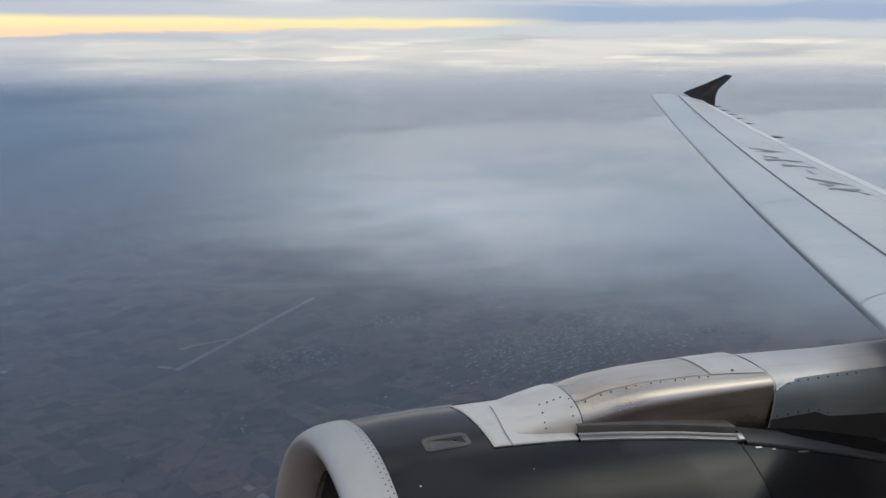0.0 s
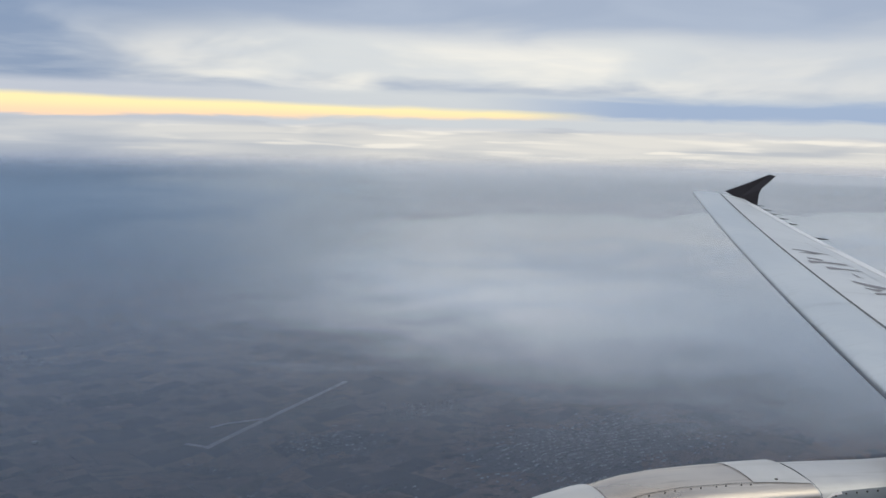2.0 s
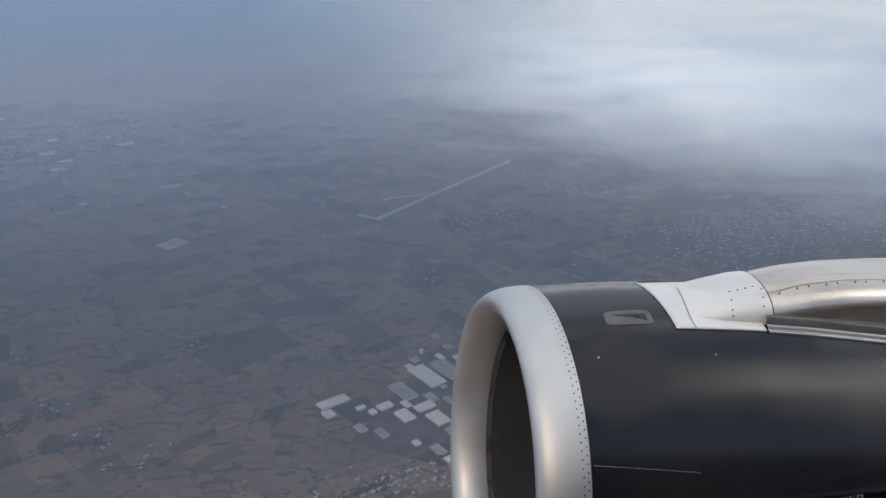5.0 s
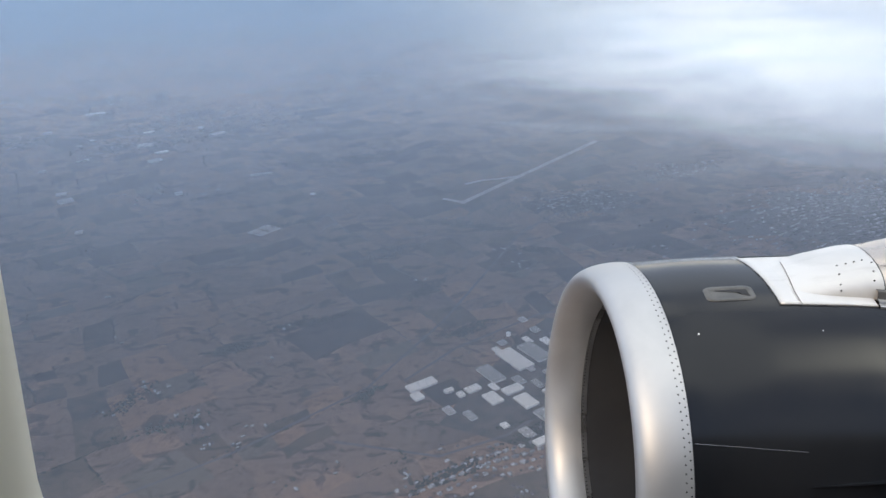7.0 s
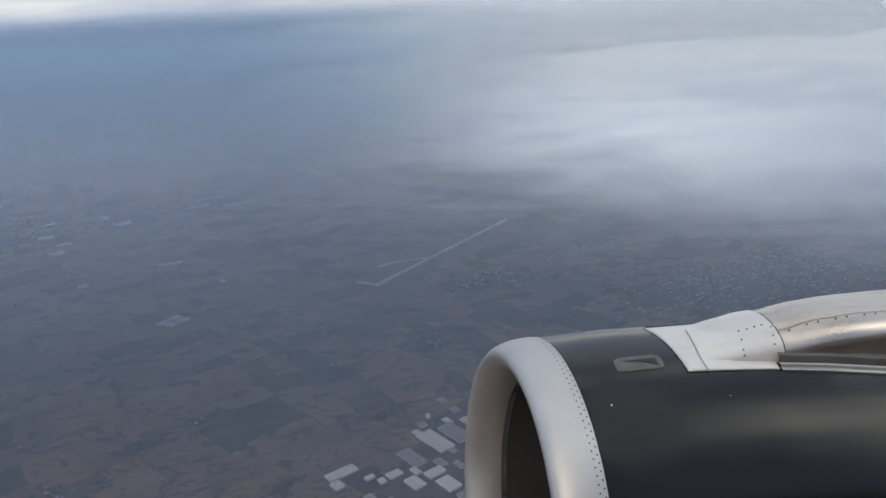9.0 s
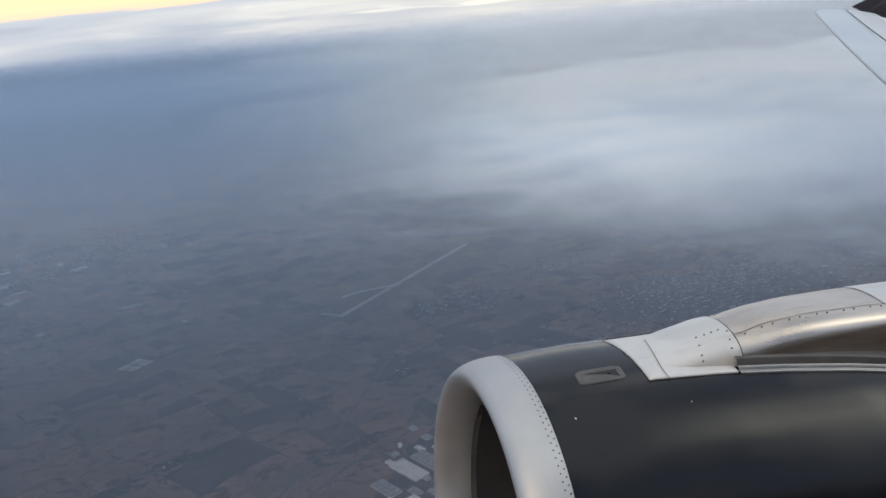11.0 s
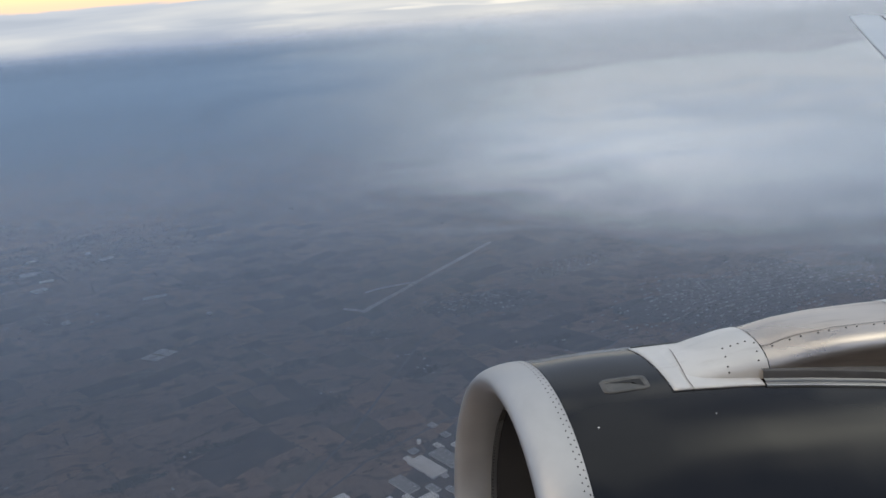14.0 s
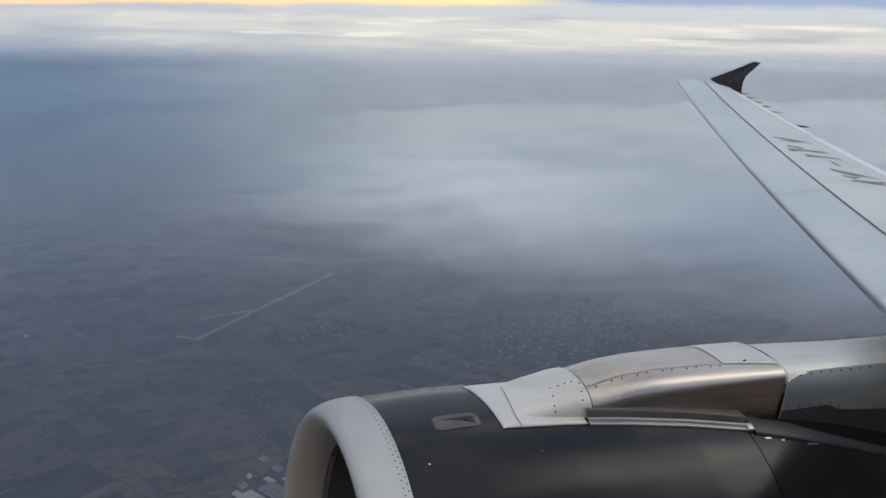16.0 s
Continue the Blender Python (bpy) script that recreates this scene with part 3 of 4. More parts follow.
def build_wing():
    bm = bmesh.new()
    ys = [-0.25 + (14.95 + 0.25) * i / 100 for i in range(101)]
    rows = []
    for y in ys:
        c = chord(y)
        us = [(1 - math.cos(math.pi * i / 40)) / 2 for i in range(41)]
        rows.append([wing_point(y, u * c) for u in reversed(us)] + [wing_point(y, u * c, lower=True) for u in us[1:-1]])
    vs = sheet(bm, rows, True)
    bm.faces.new(vs[-1])
    wing = part("wing", bm, WING_PAINT, airliner, "pale grey painted wing with dark painted strokes", True)
    joints = [2.0, 4.3, 6.96, 9.64, 12.35, 14.93]
    for y0, y1 in zip(joints, joints[1:]):
        bm = bmesh.new()
        rows = []
        for i in range(15):
            y = y0 + 0.004 + (y1 - y0 - 0.008) * i / 14
            ds = [0.62 * (k / 12) ** 1.8 for k in range(13)]
            rows.append([wing_point(y, 0.10 * (k / 4) ** 1.5, -0.006, True) for k in (4, 3, 2, 1)] + [wing_point(y, d, 0.007) - Vector((0.006, 0, 0)) for d in ds] + [wing_point(y, 0.62, 0.001)])
        sheet(bm, rows)
        part("slat", bm, SLAT_METAL, wing, "bright leading edge slat", True)
    bm = bmesh.new()
    sheet(bm, [[wing_point(2 + 12.9 * i / 60, d, 0.003) for d in (0.60, 0.665)] for i in range(61)])
    part("slat_gap", bm, GAP_GREY, wing, "dark gap behind the slats")
    for y0, d0, y1, d1, w in MARKS:
        bm = bmesh.new()
        rows = []
        for i in range(13):
            t = i / 12
            y, d = y0 + (y1 - y0) * t + 0.008 * math.sin(8 * t + 5 * y0), d0 + (d1 - d0) * t
            rows.append([wing_point(y, d, 0.005), wing_point(y - w * 2.1 * (0.7 + 0.3 * math.sin(6 * t + 3 * y0)) * (1.1 - t ** 3), d, 0.005)])
        sheet(bm, rows)
        part("painted_mark", bm, MARK_PAINT, wing, "dark slanting painted stroke")
    # movable surfaces along the trailing edge
    for name, y0, y1, d in (("aileron", 10.75, 14.35, 0.30), ("flap", 5.0, 10.7, 0.36)):
        bm = bmesh.new()
        rows = []
        for i in range(21):
            y = y0 + 0.01 + (y1 - y0 - 0.02) * i / 20
            c, w = chord(y), d * (0.75 + 0.35 * (14.9 - y) / 10)
            rows.append([wing_point(y, c - w, 0.001)] + [wing_point(y, c - w + w * k / 5, 0.007) for k in range(6)] + [wing_point(y, c, -0.012)])
        sheet(bm, rows)
        part(name, bm, FLAP_SHEEN, wing, "reflection-bright painted " + name, True)
    bm = bmesh.new()
    sheet(bm, [[wing_point(y, chord(y) - 0.75 + 0.1 * (y - 5) / 9.5, 0.003), wing_point(y, chord(y) - 0.742 + 0.1 * (y - 5) / 9.5, 0.003)] for y in (5 + 5.7 * i / 30 for i in range(31))])
    part("spoiler_seam", bm, SEAM_GREY, wing)
    # static wicks and the tail of a flap track fairing
    for y in (14.3, 13.9, 13.5, 13.1, 12.65):
        bm = bmesh.new()
        p = wing_point(y, chord(y), 0.0)
        bmesh.ops.create_cone(bm, cap_ends=True, segments=6, radius1=0.012, radius2=0.005, depth=0.2, matrix=Matrix.Translation(p + Vector((0.10, 0, 0.01))) @ pose(0, 0, 0, 0, 90, 0))
        part("static_wick", bm, STEEL_DARK, wing, "thin dark static wick")
    bm = bmesh.new()
    p = wing_point(11.85, chord(11.85), -0.02)
    bmesh.ops.create_uvsphere(bm, u_segments=14, v_segments=10, radius=1, matrix=Matrix.Translation(p + Vector((-0.05, 0, -0.03))) @ Matrix.Diagonal((0.50, 0.035, 0.02, 1)))
    part("track_fairing", bm, FENCE_PAINT, wing, "dark flap track fairing tail", True)
    # wing tip fence
    bm = bmesh.new()
    outline = [(11.38, -0.175), (11.95, 0.055), (12.42, 0.262), (12.58, 0.24), (12.40, 0.09), (12.24, -0.05), (12.19, -0.18), (12.20, -0.40), (11.7, -0.30)]
    sides = []
    for dy in (-0.025, 0.025):
        sides.append([bm.verts.new((x, 15.12 + dy * (0.5 if z > 0.1 else 1) + 0.10 * max(z, 0), z)) for x, z in outline])
    bm.faces.new(sides[0])
    bm.faces.new(sides[1])
    for i in range(len(outline)):
        j = (i + 1) % len(outline)
        bm.faces.new((sides[0][i], sides[0][j], sides[1][j], sides[1][i]))
    part("tip_fence", bm, FENCE_PAINT, wing, "dark wing tip fence")


# slanting painted strokes: station, distance aft, station, distance aft, width
MARKS = [(9.90, 0.82, 9.90, 1.50, 0.05), (9.68, 0.87, 9.82, 1.32, 0.03), (9.39, 0.90, 9.34, 1.17, 0.07), (9.15, 0.84, 9.30, 1.59, 0.08), (8.86, 1.02, 8.94, 1.68, 0.06),
         (8.67, 1.35, 8.39, 1.44, 0.09), (8.13, 1.13, 7.93, 1.82, 0.08), (7.80, 1.18, 7.81, 1.48, 0.05), (7.58, 1.22, 7.78, 1.88, 0.08), (7.60, 1.67, 7.51, 1.88, 0.04)]
build_wing()


# ---- cabin ----
def build_cabin():
    """The lining round the window: a rounded opening in a curved wall, with a deep reveal."""
    bm = bmesh.new()
    x0, x1, z0, z1, r = -0.0785, 0.29, -0.205, 0.29, 0.07

    def loop(y, grow, rad):
        pts = []
        for cx, cz, a0 in ((x1 - r, z1 - r, 0), (x0 + r, z1 - r, 90), (x0 + r, z0 + r, 180), (x1 - r, z0 + r, 270)):
            for k in range(9):
                a = radians(a0 + 90 * k / 8)
                pts.append((cx + (rad + grow) * math.cos(a), y, cz + (rad + grow) * math.sin(a)))
        return pts
    sheet(bm, [loop(0.165, 0.014, r), loop(0.145, 0.004, r), loop(0.13, 0.0, r), loop(0.118, 0.004, r), loop(0.108, 0.016, r), loop(0.104, 0.035, r)], True)
    surround = part("window_surround", bm, CABIN_PLASTIC, airliner, "cream plastic cabin window surround", True)
    bm = bmesh.new()
    sheet(bm, [loop(0.166, 0.0145, r), loop(0.168, 0.020, r), loop(0.172, 0.026, r), loop(0.180, 0.032, r)], True)
    part("window_seal", bm, STEEL_DARK, surround, "dark rubber window seal", True)
    bm = bmesh.new()
    inner, outer = loop(0.104, 0.035, r), []
    for px, py, pz in inner:
        dx, dz = px - 0.09, pz - 0.07
        k = max(abs(dx) / 0.75, abs(dz) / 0.62)
        outer.append((0.09 + dx / k, 0.10 - 0.13 * abs(dz / k) ** 2, 0.07 + dz / k))
    sheet(bm, [inner, outer], True)
    part("cabin_lining", bm, CABIN_PLASTIC, airliner, "cream cabin side wall")
    bm = bmesh.new()
    n = 132
    xs = [-7 + 0.25 * i for i in range(26)] + [-0.5 + 0.1 * i for i in range(16)] + [1.25 + 0.25 * i for i in range(64)]
    rows = [[(x, -1.735 + 1.975 * math.cos(2 * math.pi * k / n), -0.55 + 2.05 * math.sin(2 * math.pi * k / n)) for k in range(n)] for x in xs]
    vs = sheet(bm, rows, True)
    near_window = [f for f in bm.faces if f.calc_center_median().y > 0 and -0.25 < f.calc_center_median().x < 0.5 and abs(f.calc_center_median().z + 0.03) < 0.33]
    bmesh.ops.delete(bm, geom=near_window, context="FACES")
    part("fuselage_skin", bm, FUSELAGE, airliner, "plain fuselage skin", True)
    bm = bmesh.new()
    rows = [[(x, -1.735 + 1.84 * math.cos(2 * math.pi * k / 64), -0.55 + 1.91 * math.sin(2 * math.pi * k / 64)) for k in range(64)] for x in (-1.6 + 0.2 * i for i in range(18))]
    vs = sheet(bm, rows, True)
    gap = [f for f in bm.faces if f.calc_center_median().y > -0.2 and abs(f.calc_center_median().x - 0.1) < 0.45 and abs(f.calc_center_median().z) < 0.5]
    bm.faces.new(vs[0])
    bm.faces.new(vs[-1])
    bmesh.ops.delete(bm, geom=gap, context="FACES")
    part("cabin_shell", bm, CABIN_PLASTIC, airliner, "plain cabin shell behind the seat")
    # unseen hull, added to keep bright ground out of the pylon's reflection
    bm = bmesh.new()
    rows = []
    for i in range(25):
        u = i / 24
        swell = math.sin(math.pi * min(1.0, max(0.0, 0.08 + 0.84 * u))) ** 0.5
        rows.append([(2.2 + 10 * u, -1.735 + 2.02 * swell * math.cos(2 * math.pi * k / 48), -2.25 + 1.2 * swell * math.sin(2 * math.pi * k / 48)) for k in range(48)])
    ends = sheet(bm, rows, True)
    bm.faces.new(ends[0])
    bm.faces.new(ends[-1])
    part("belly_fairing", bm, FUSELAGE, airliner, "plain unseen belly fairing under the wing", True)
    for x in (-7.0, 16.99):
        bm = bmesh.new()
        bm.faces.new([bm.verts.new((x, -1.735 + 1.97 * math.cos(2 * math.pi * k / 48), -0.55 + 2.045 * math.sin(2 * math.pi * k / 48))) for k in range(48)])
        part("bulkhead", bm, FUSELAGE, airliner, "plain fuselage end wall")


build_cabin()


# ---- ground ----
def ground_material():
    m, N = material("farmland_soil")
    at = N.add("ShaderNodeTexCoord").outputs["Object"]
    big, small = N.noise(at, 0.004, 5, 0.55, 0.5), N.noise(at, 0.06, 5, 0.6)
    c = N.mix(N.span(big, 0.35, 0.65), (0.20, 0.145, 0.112, 1), (0.14, 0.115, 0.095, 1))
    c = N.mix(N.math("MULTIPLY", N.span(small, 0.4, 0.7), 0.4), c, (0.055, 0.060, 0.052, 1))
    finish(N, c, 0.9)
    return m


SOIL = ground_material()


def flat_disc(name, radius, z, mat, label, category, rings=24, n=96):
    bm = bmesh.new()
    rows = [[(radius * (i / rings) ** 1.5 * math.cos(a), radius * (i / rings) ** 1.5 * math.sin(a), z) for a in (2 * math.pi * k / n for k in range(n))] for i in range(1, rings + 1)]
    vs = sheet(bm, rows, True)
    bm.faces.new(vs[0])
    ob = new(name, mesh_of(name, bm, mat))
    return tagged(ob, label, category, kind="structure")


flat_disc("ground", 4950, 0.0, SOIL, "brown and grey winter farmland far below", "ground")


def strip(name, pts, width, z, mat, label, category):
    bm = bmesh.new()
    rows = []
    for i, p in enumerate(pts):
        a, b = Vector(pts[max(i - 1, 0)]), Vector(pts[min(i + 1, len(pts) - 1)])
        d = (b - a).normalized()
        o = Vector((-d.y, d.x)) * width / 2
        rows.append([(p[0] + o.x, p[1] + o.y, z), (p[0] - o.x, p[1] - o.y, z)])
    sheet(bm, rows)
    ob = new(name, mesh_of(name, bm, mat))
    return tagged(ob, label, category, kind="structure")


CONCRETE = surface("pale_concrete", (0.55, 0.54, 0.52, 1), (0.66, 0.65, 0.62, 1), 0.05, (0.8, 0.9))
ASPHALT = surface("grey_asphalt", (0.10, 0.10, 0.105, 1), (0.15, 0.15, 0.15, 1), 0.05, (0.8, 0.9))
strip("runway", [(80, 1325), (200, 1450), (290, 1542), (365, 1620)], 10, 0.3, CONCRETE, "pale concrete runway across dark fields", "runway")
strip("taxiway", [(94, 1417), (123, 1431), (190, 1440)], 7, 0.3, CONCRETE, "pale concrete taxiway joining the runway", "taxiway")
strip("runway_apron", [(52, 1352), (84, 1329)], 7, 0.32, CONCRETE, "pale turning apron at the runway's end", "apron")
strip("road", [(-420, 560), (-190, 690), (-60, 790), (30, 930), (160, 1190), (300, 1330)], 3.0, 0.22, ASPHALT, "narrow grey country road", "road")
strip("road", [(-90, 700), (10, 665), (76, 690), (176, 770), (276, 860), (470, 1030)], 3.5, 0.24, ASPHALT, "grey estate road beside warehouses", "road")
strip("road", [(-20, 800), (40, 862), (146, 930), (276, 950), (420, 1080)], 3.5, 0.23, ASPHALT, "grey road past the warehouses", "road")

YARD = surface("estate_ground", (0.078, 0.080, 0.082, 1), (0.135, 0.122, 0.112, 1), 0.05, (0.8, 0.9))
strip("estate_yard", [(55, 690), (85, 740), (125, 800), (165, 860), (190, 885)], 100, 0.17, YARD, "dark wet yards of a warehouse estate", "yard")


def field_material():
    m, N = material("field")
    at = N.add("ShaderNodeTexCoord").outputs["Object"]
    rnd = N.add("ShaderNodeNewGeometry").outputs["Random Per Island"]
    c = N.ramp(rnd, [(0.0, (0.238, 0.178, 0.146, 1)), (0.16, (0.210, 0.163, 0.137, 1)), (0.30, (0.280, 0.197, 0.152, 1)), (0.42, (0.194, 0.155, 0.133, 1)), (0.54, (0.224, 0.170, 0.141, 1)),
                     (0.66, (0.170, 0.143, 0.128, 1)), (0.73, (0.070, 0.074, 0.078, 1)), (0.80, (0.115, 0.106, 0.090, 1)), (0.87, (0.285, 0.192, 0.140, 1)), (0.94, (0.062, 0.067, 0.072, 1)),
                     (0.975, (0.160, 0.150, 0.130, 1))], "CONSTANT")
    drift = N.noise(N.scaled(at, 0.7, 1.2, 1, radians(15)), 0.010, 6, 0.6, 0.8)
    c = N.mix(0.16, c, N.mix(N.span(drift, 0.32, 0.68), (0.235, 0.172, 0.138, 1), (0.118, 0.104, 0.098, 1)))
    rows = N.noise(N.scaled(at, 1, 7, 1, radians(29)), 0.06, 3, 0.5)
    blotch = N.noise(at, 0.012, 6, 0.62, 0.6)
    crumb = N.noise(at, 0.11, 4, 0.65, 0.3)
    c = N.mix(N.math("MULTIPLY", N.span(rows, 0.38, 0.7), 0.18), c, (0.075, 0.066, 0.060, 1))
    c = N.mix(N.math("MULTIPLY", N.span(blotch, 0.45, 0.78), 0.40), c, (0.080, 0.074, 0.070, 1))
    c = N.mix(N.math("MULTIPLY", N.span(blotch, 0.52, 0.30), 0.35), c, (0.235, 0.175, 0.140, 1))
    c = N.mix(N.math("MULTIPLY", N.span(crumb, 0.50, 0.68), 0.50), c, (0.066, 0.066, 0.064, 1))
    spots = N.noise(N.scaled(at, 0.8, 1.0, 1, radians(29)), 0.042, 3, 0.6, 0.9)
    c = N.mix(N.math("MULTIPLY", N.span(spots, 0.565, 0.63), 0.72), c, (0.070, 0.072, 0.074, 1))
    # damp strips that ignore the borders
    scrub = N.noise(N.scaled(at, 0.40, 1.5, 1, radians(-8)), 0.030, 5, 0.6, 0.5)
    c = N.mix(N.math("MULTIPLY", N.span(scrub, 0.58, 0.66), 0.7), c, (0.058, 0.062, 0.064, 1))
    finish(N, c, 0.9)
    return m


FIELD = field_material()
WOOD = surface("bare_woodland", (0.050, 0.058, 0.056, 1), (0.080, 0.088, 0.080, 1), 0.06, (0.85, 0.95))
TOWN_EARTH = surface("town_ground", (0.112, 0.114, 0.114, 1), (0.170, 0.165, 0.16, 1), 0.03, (0.85, 0.95))
rng = random.Random(7)
TURN = radians(29)


def turned(u, v):
    """Field axes to the map."""
    return (u * math.cos(TURN) - v * math.sin(TURN), u * math.sin(TURN) + v * math.cos(TURN))


def split(u0, v0, u1, v1, out, least):
    """Cut a block of land into uneven fields."""
    w, h = u1 - u0, v1 - v0
    if max(w, h) < least * rng.uniform(1.0, 2.4):
        out.append((u0, v0, u1, v1))
        return
    k = rng.uniform(0.34, 0.66)
    if w * rng.uniform(0.7, 1.3) > h:
        split(u0, v0, u0 + w * k, v1, out, least)
        split(u0 + w * k, v0, u1, v1, out, least)
    else:
        split(u0, v0, u1, v0 + h * k, out, least)
        split(u0, v0 + h * k, u1, v1, out, least)


fields = []
split(-1500, -700, 3400, 4200, fields, 40)


def clump(verts, faces, x, y, r, h, n=6):
    """A low uneven crown of bare trees."""
    k = len(verts)
    for lift, grow in ((0.0, 0.9), (0.45, 1.0), (0.85, 0.6)):
        for i in range(n):
            a = 2 * math.pi * i / n + lift
            q = r * grow * rng.uniform(0.7, 1.25)
            verts.append((x + q * math.cos(a), y + q * math.sin(a), h * lift * rng.uniform(0.8, 1.15)))
    verts.append((x, y, h))
    for ring_i in range(2):
        for i in range(n):
            j = (i + 1) % n
            a = k + ring_i * n
            faces.append((a + i, a + j, a + n + j, a + n + i))
    for i in range(n):
        faces.append((k + 2 * n + i, k + 2 * n + (i + 1) % n, k + 3 * n))


def stuff_mesh(name, verts, faces, mat, label, category):
    me = bpy.data.meshes.new(name)
    me.from_pydata(verts, [], faces)
    me.materials.append(mat)
    return tagged(new(name, me), label, category, kind="stuff")


def warp(x, y):
    """Bends the field pattern so that no edge runs dead straight across the land."""
    n = noise.noise_vector(Vector((x * 0.004, y * 0.004, 0.3)))
    m = noise.noise_vector(Vector((x * 0.02, y * 0.02, 1.3)))
    return x + 55 * n.x + 7 * m.x, y + 55 * n.y + 7 * m.y


def build_fields():
    verts, faces, hv, hf = [], [], [], []
    for u0, v0, u1, v1 in fields:
        k = len(verts)
        g = 0.1
        edge = []
        for (a, b), (c, d) in (((u0, v0), (u1, v0)), ((u1, v0), (u1, v1)), ((u1, v1), (u0, v1)), ((u0, v1), (u0, v0))):
            for i in range(5):
                t = i / 5
                edge.append((a + (c - a) * t, b + (d - b) * t))
        cu, cv = (u0 + u1) / 2, (v0 + v1) / 2
        pts = []
        for a, b in edge:
            a, b = cu + (a - cu) * (1 - g / max(u1 - u0, 4)), cv + (b - cv) * (1 - g / max(v1 - v0, 4))
            pts.append(warp(*turned(a, b)))
        verts.extend((x, y, 0.12) for x, y in pts)
        faces.append(tuple(range(k, k + len(pts))))
        # hedges and rows of trees on some borders
        if 300 < pts[0][1] < 2500 and -1200 < pts[0][0] < 1000:
            for side in range(4):
                if rng.random() < 0.13:
                    run = pts[side * 5:side * 5 + 5] + [pts[(side * 5 + 5) % 20]]
                    for (xa, ya), (xb, yb) in zip(run, run[1:]):
                        m = max(1, int(math.hypot(xb - xa, yb - ya) / 2.4))
                        for j in range(m):
                            if rng.random() < 0.66:
                                t = j / m
                                clump(hv, hf, xa + (xb - xa) * t + rng.uniform(-1, 1), ya + (yb - ya) * t + rng.uniform(-1, 1), rng.uniform(0.7, 1.7), rng.uniform(0.8, 1.7), 4)
    stuff_mesh("fields", verts, faces, FIELD, "patchwork of bare brown and dull green fields", "fields")
    stuff_mesh("hedgerows", hv, hf, WOOD, "dark bare hedgerows between the fields", "hedges")


build_fields()


def wood(cx, cy, rx, ry, ang, count, name="copse", label="dark leafless wood among brown fields"):
    verts, faces = [], []
    ca, sa = math.cos(radians(ang)), math.sin(radians(ang))
    for _ in range(int(count * 2.8)):
        a, q = rng.uniform(0, 2 * math.pi), 1.2 * rng.random() ** 0.75
        q *= 0.75 + 0.5 * noise.noise(Vector((cx * 0.1 + 1.5 * math.cos(a), cy * 0.1 + 1.5 * math.sin(a), 0)))
        u, v = rx * q * math.cos(a), ry * q * math.sin(a)
        clump(verts, faces, cx + u * ca - v * sa, cy + u * sa + v * ca, rng.uniform(0.8, 2.0), rng.uniform(0.9, 1.9), 4)
    stuff_mesh(name, verts, faces, WOOD, label, "wood")


for cx, cy, rx, ry, ang, count in ((-33, 1151, 50, 22, 20, 170), (-97, 1600, 190, 48, 8, 420), (10, 1014, 34, 14, 40, 90), (173, 1119, 42, 16, -20, 110), (-215, 897, 42, 13, 12, 110), (-140, 946, 60, 10, 14, 110),
                                   (60, 905, 44, 12, 30, 100), (262, 1290, 115, 62, 10, 300), (-172, 1290, 46, 12, 25, 90), (96, 1222, 58, 14, -25, 140), (-330, 1438, 70, 14, 20, 100), (120, 700, 70, 14, 32, 120), (-310, 800, 40, 14, 60, 50),
                                   (140, 1070, 40, 13, 25, 110), (-60, 780, 30, 9, 40, 50), (330, 1110, 60, 16, 10, 110), (-260, 745, 55, 14, 20, 45), (20, 640, 60, 12, 30, 80)):
    wood(cx, cy, rx, ry, ang, count)

TOWN_PALE = surface("town_pale", (0.30, 0.30, 0.31, 1), (0.40, 0.40, 0.40, 1), 0.2, (0.7, 0.85))
TOWN_GREY = surface("town_grey", (0.16, 0.16, 0.17, 1), (0.22, 0.215, 0.215, 1), 0.2, (0.7, 0.85))
TOWN_DARK = surface("town_dark", (0.10, 0.098, 0.098, 1), (0.14, 0.13, 0.125, 1), 0.2, (0.7, 0.85))
ROOF_WHITE = surface("white_roof", (0.66, 0.67, 0.68, 1), (0.80, 0.80, 0.80, 1), 0.08, (0.6, 0.75))
ROOF_GREY = surface("grey_roof", (0.26, 0.27, 0.28, 1), (0.34, 0.35, 0.36, 1), 0.08, (0.6, 0.75))
ROOF_DARK = surface("dark_roof", (0.10, 0.09, 0.09, 1), (0.16, 0.13, 0.12, 1), 0.3, (0.7, 0.85))
WALL_PALE = surface("pale_cladding", (0.45, 0.46, 0.48, 1), (0.56, 0.57, 0.58, 1), 0.1, (0.6, 0.75))


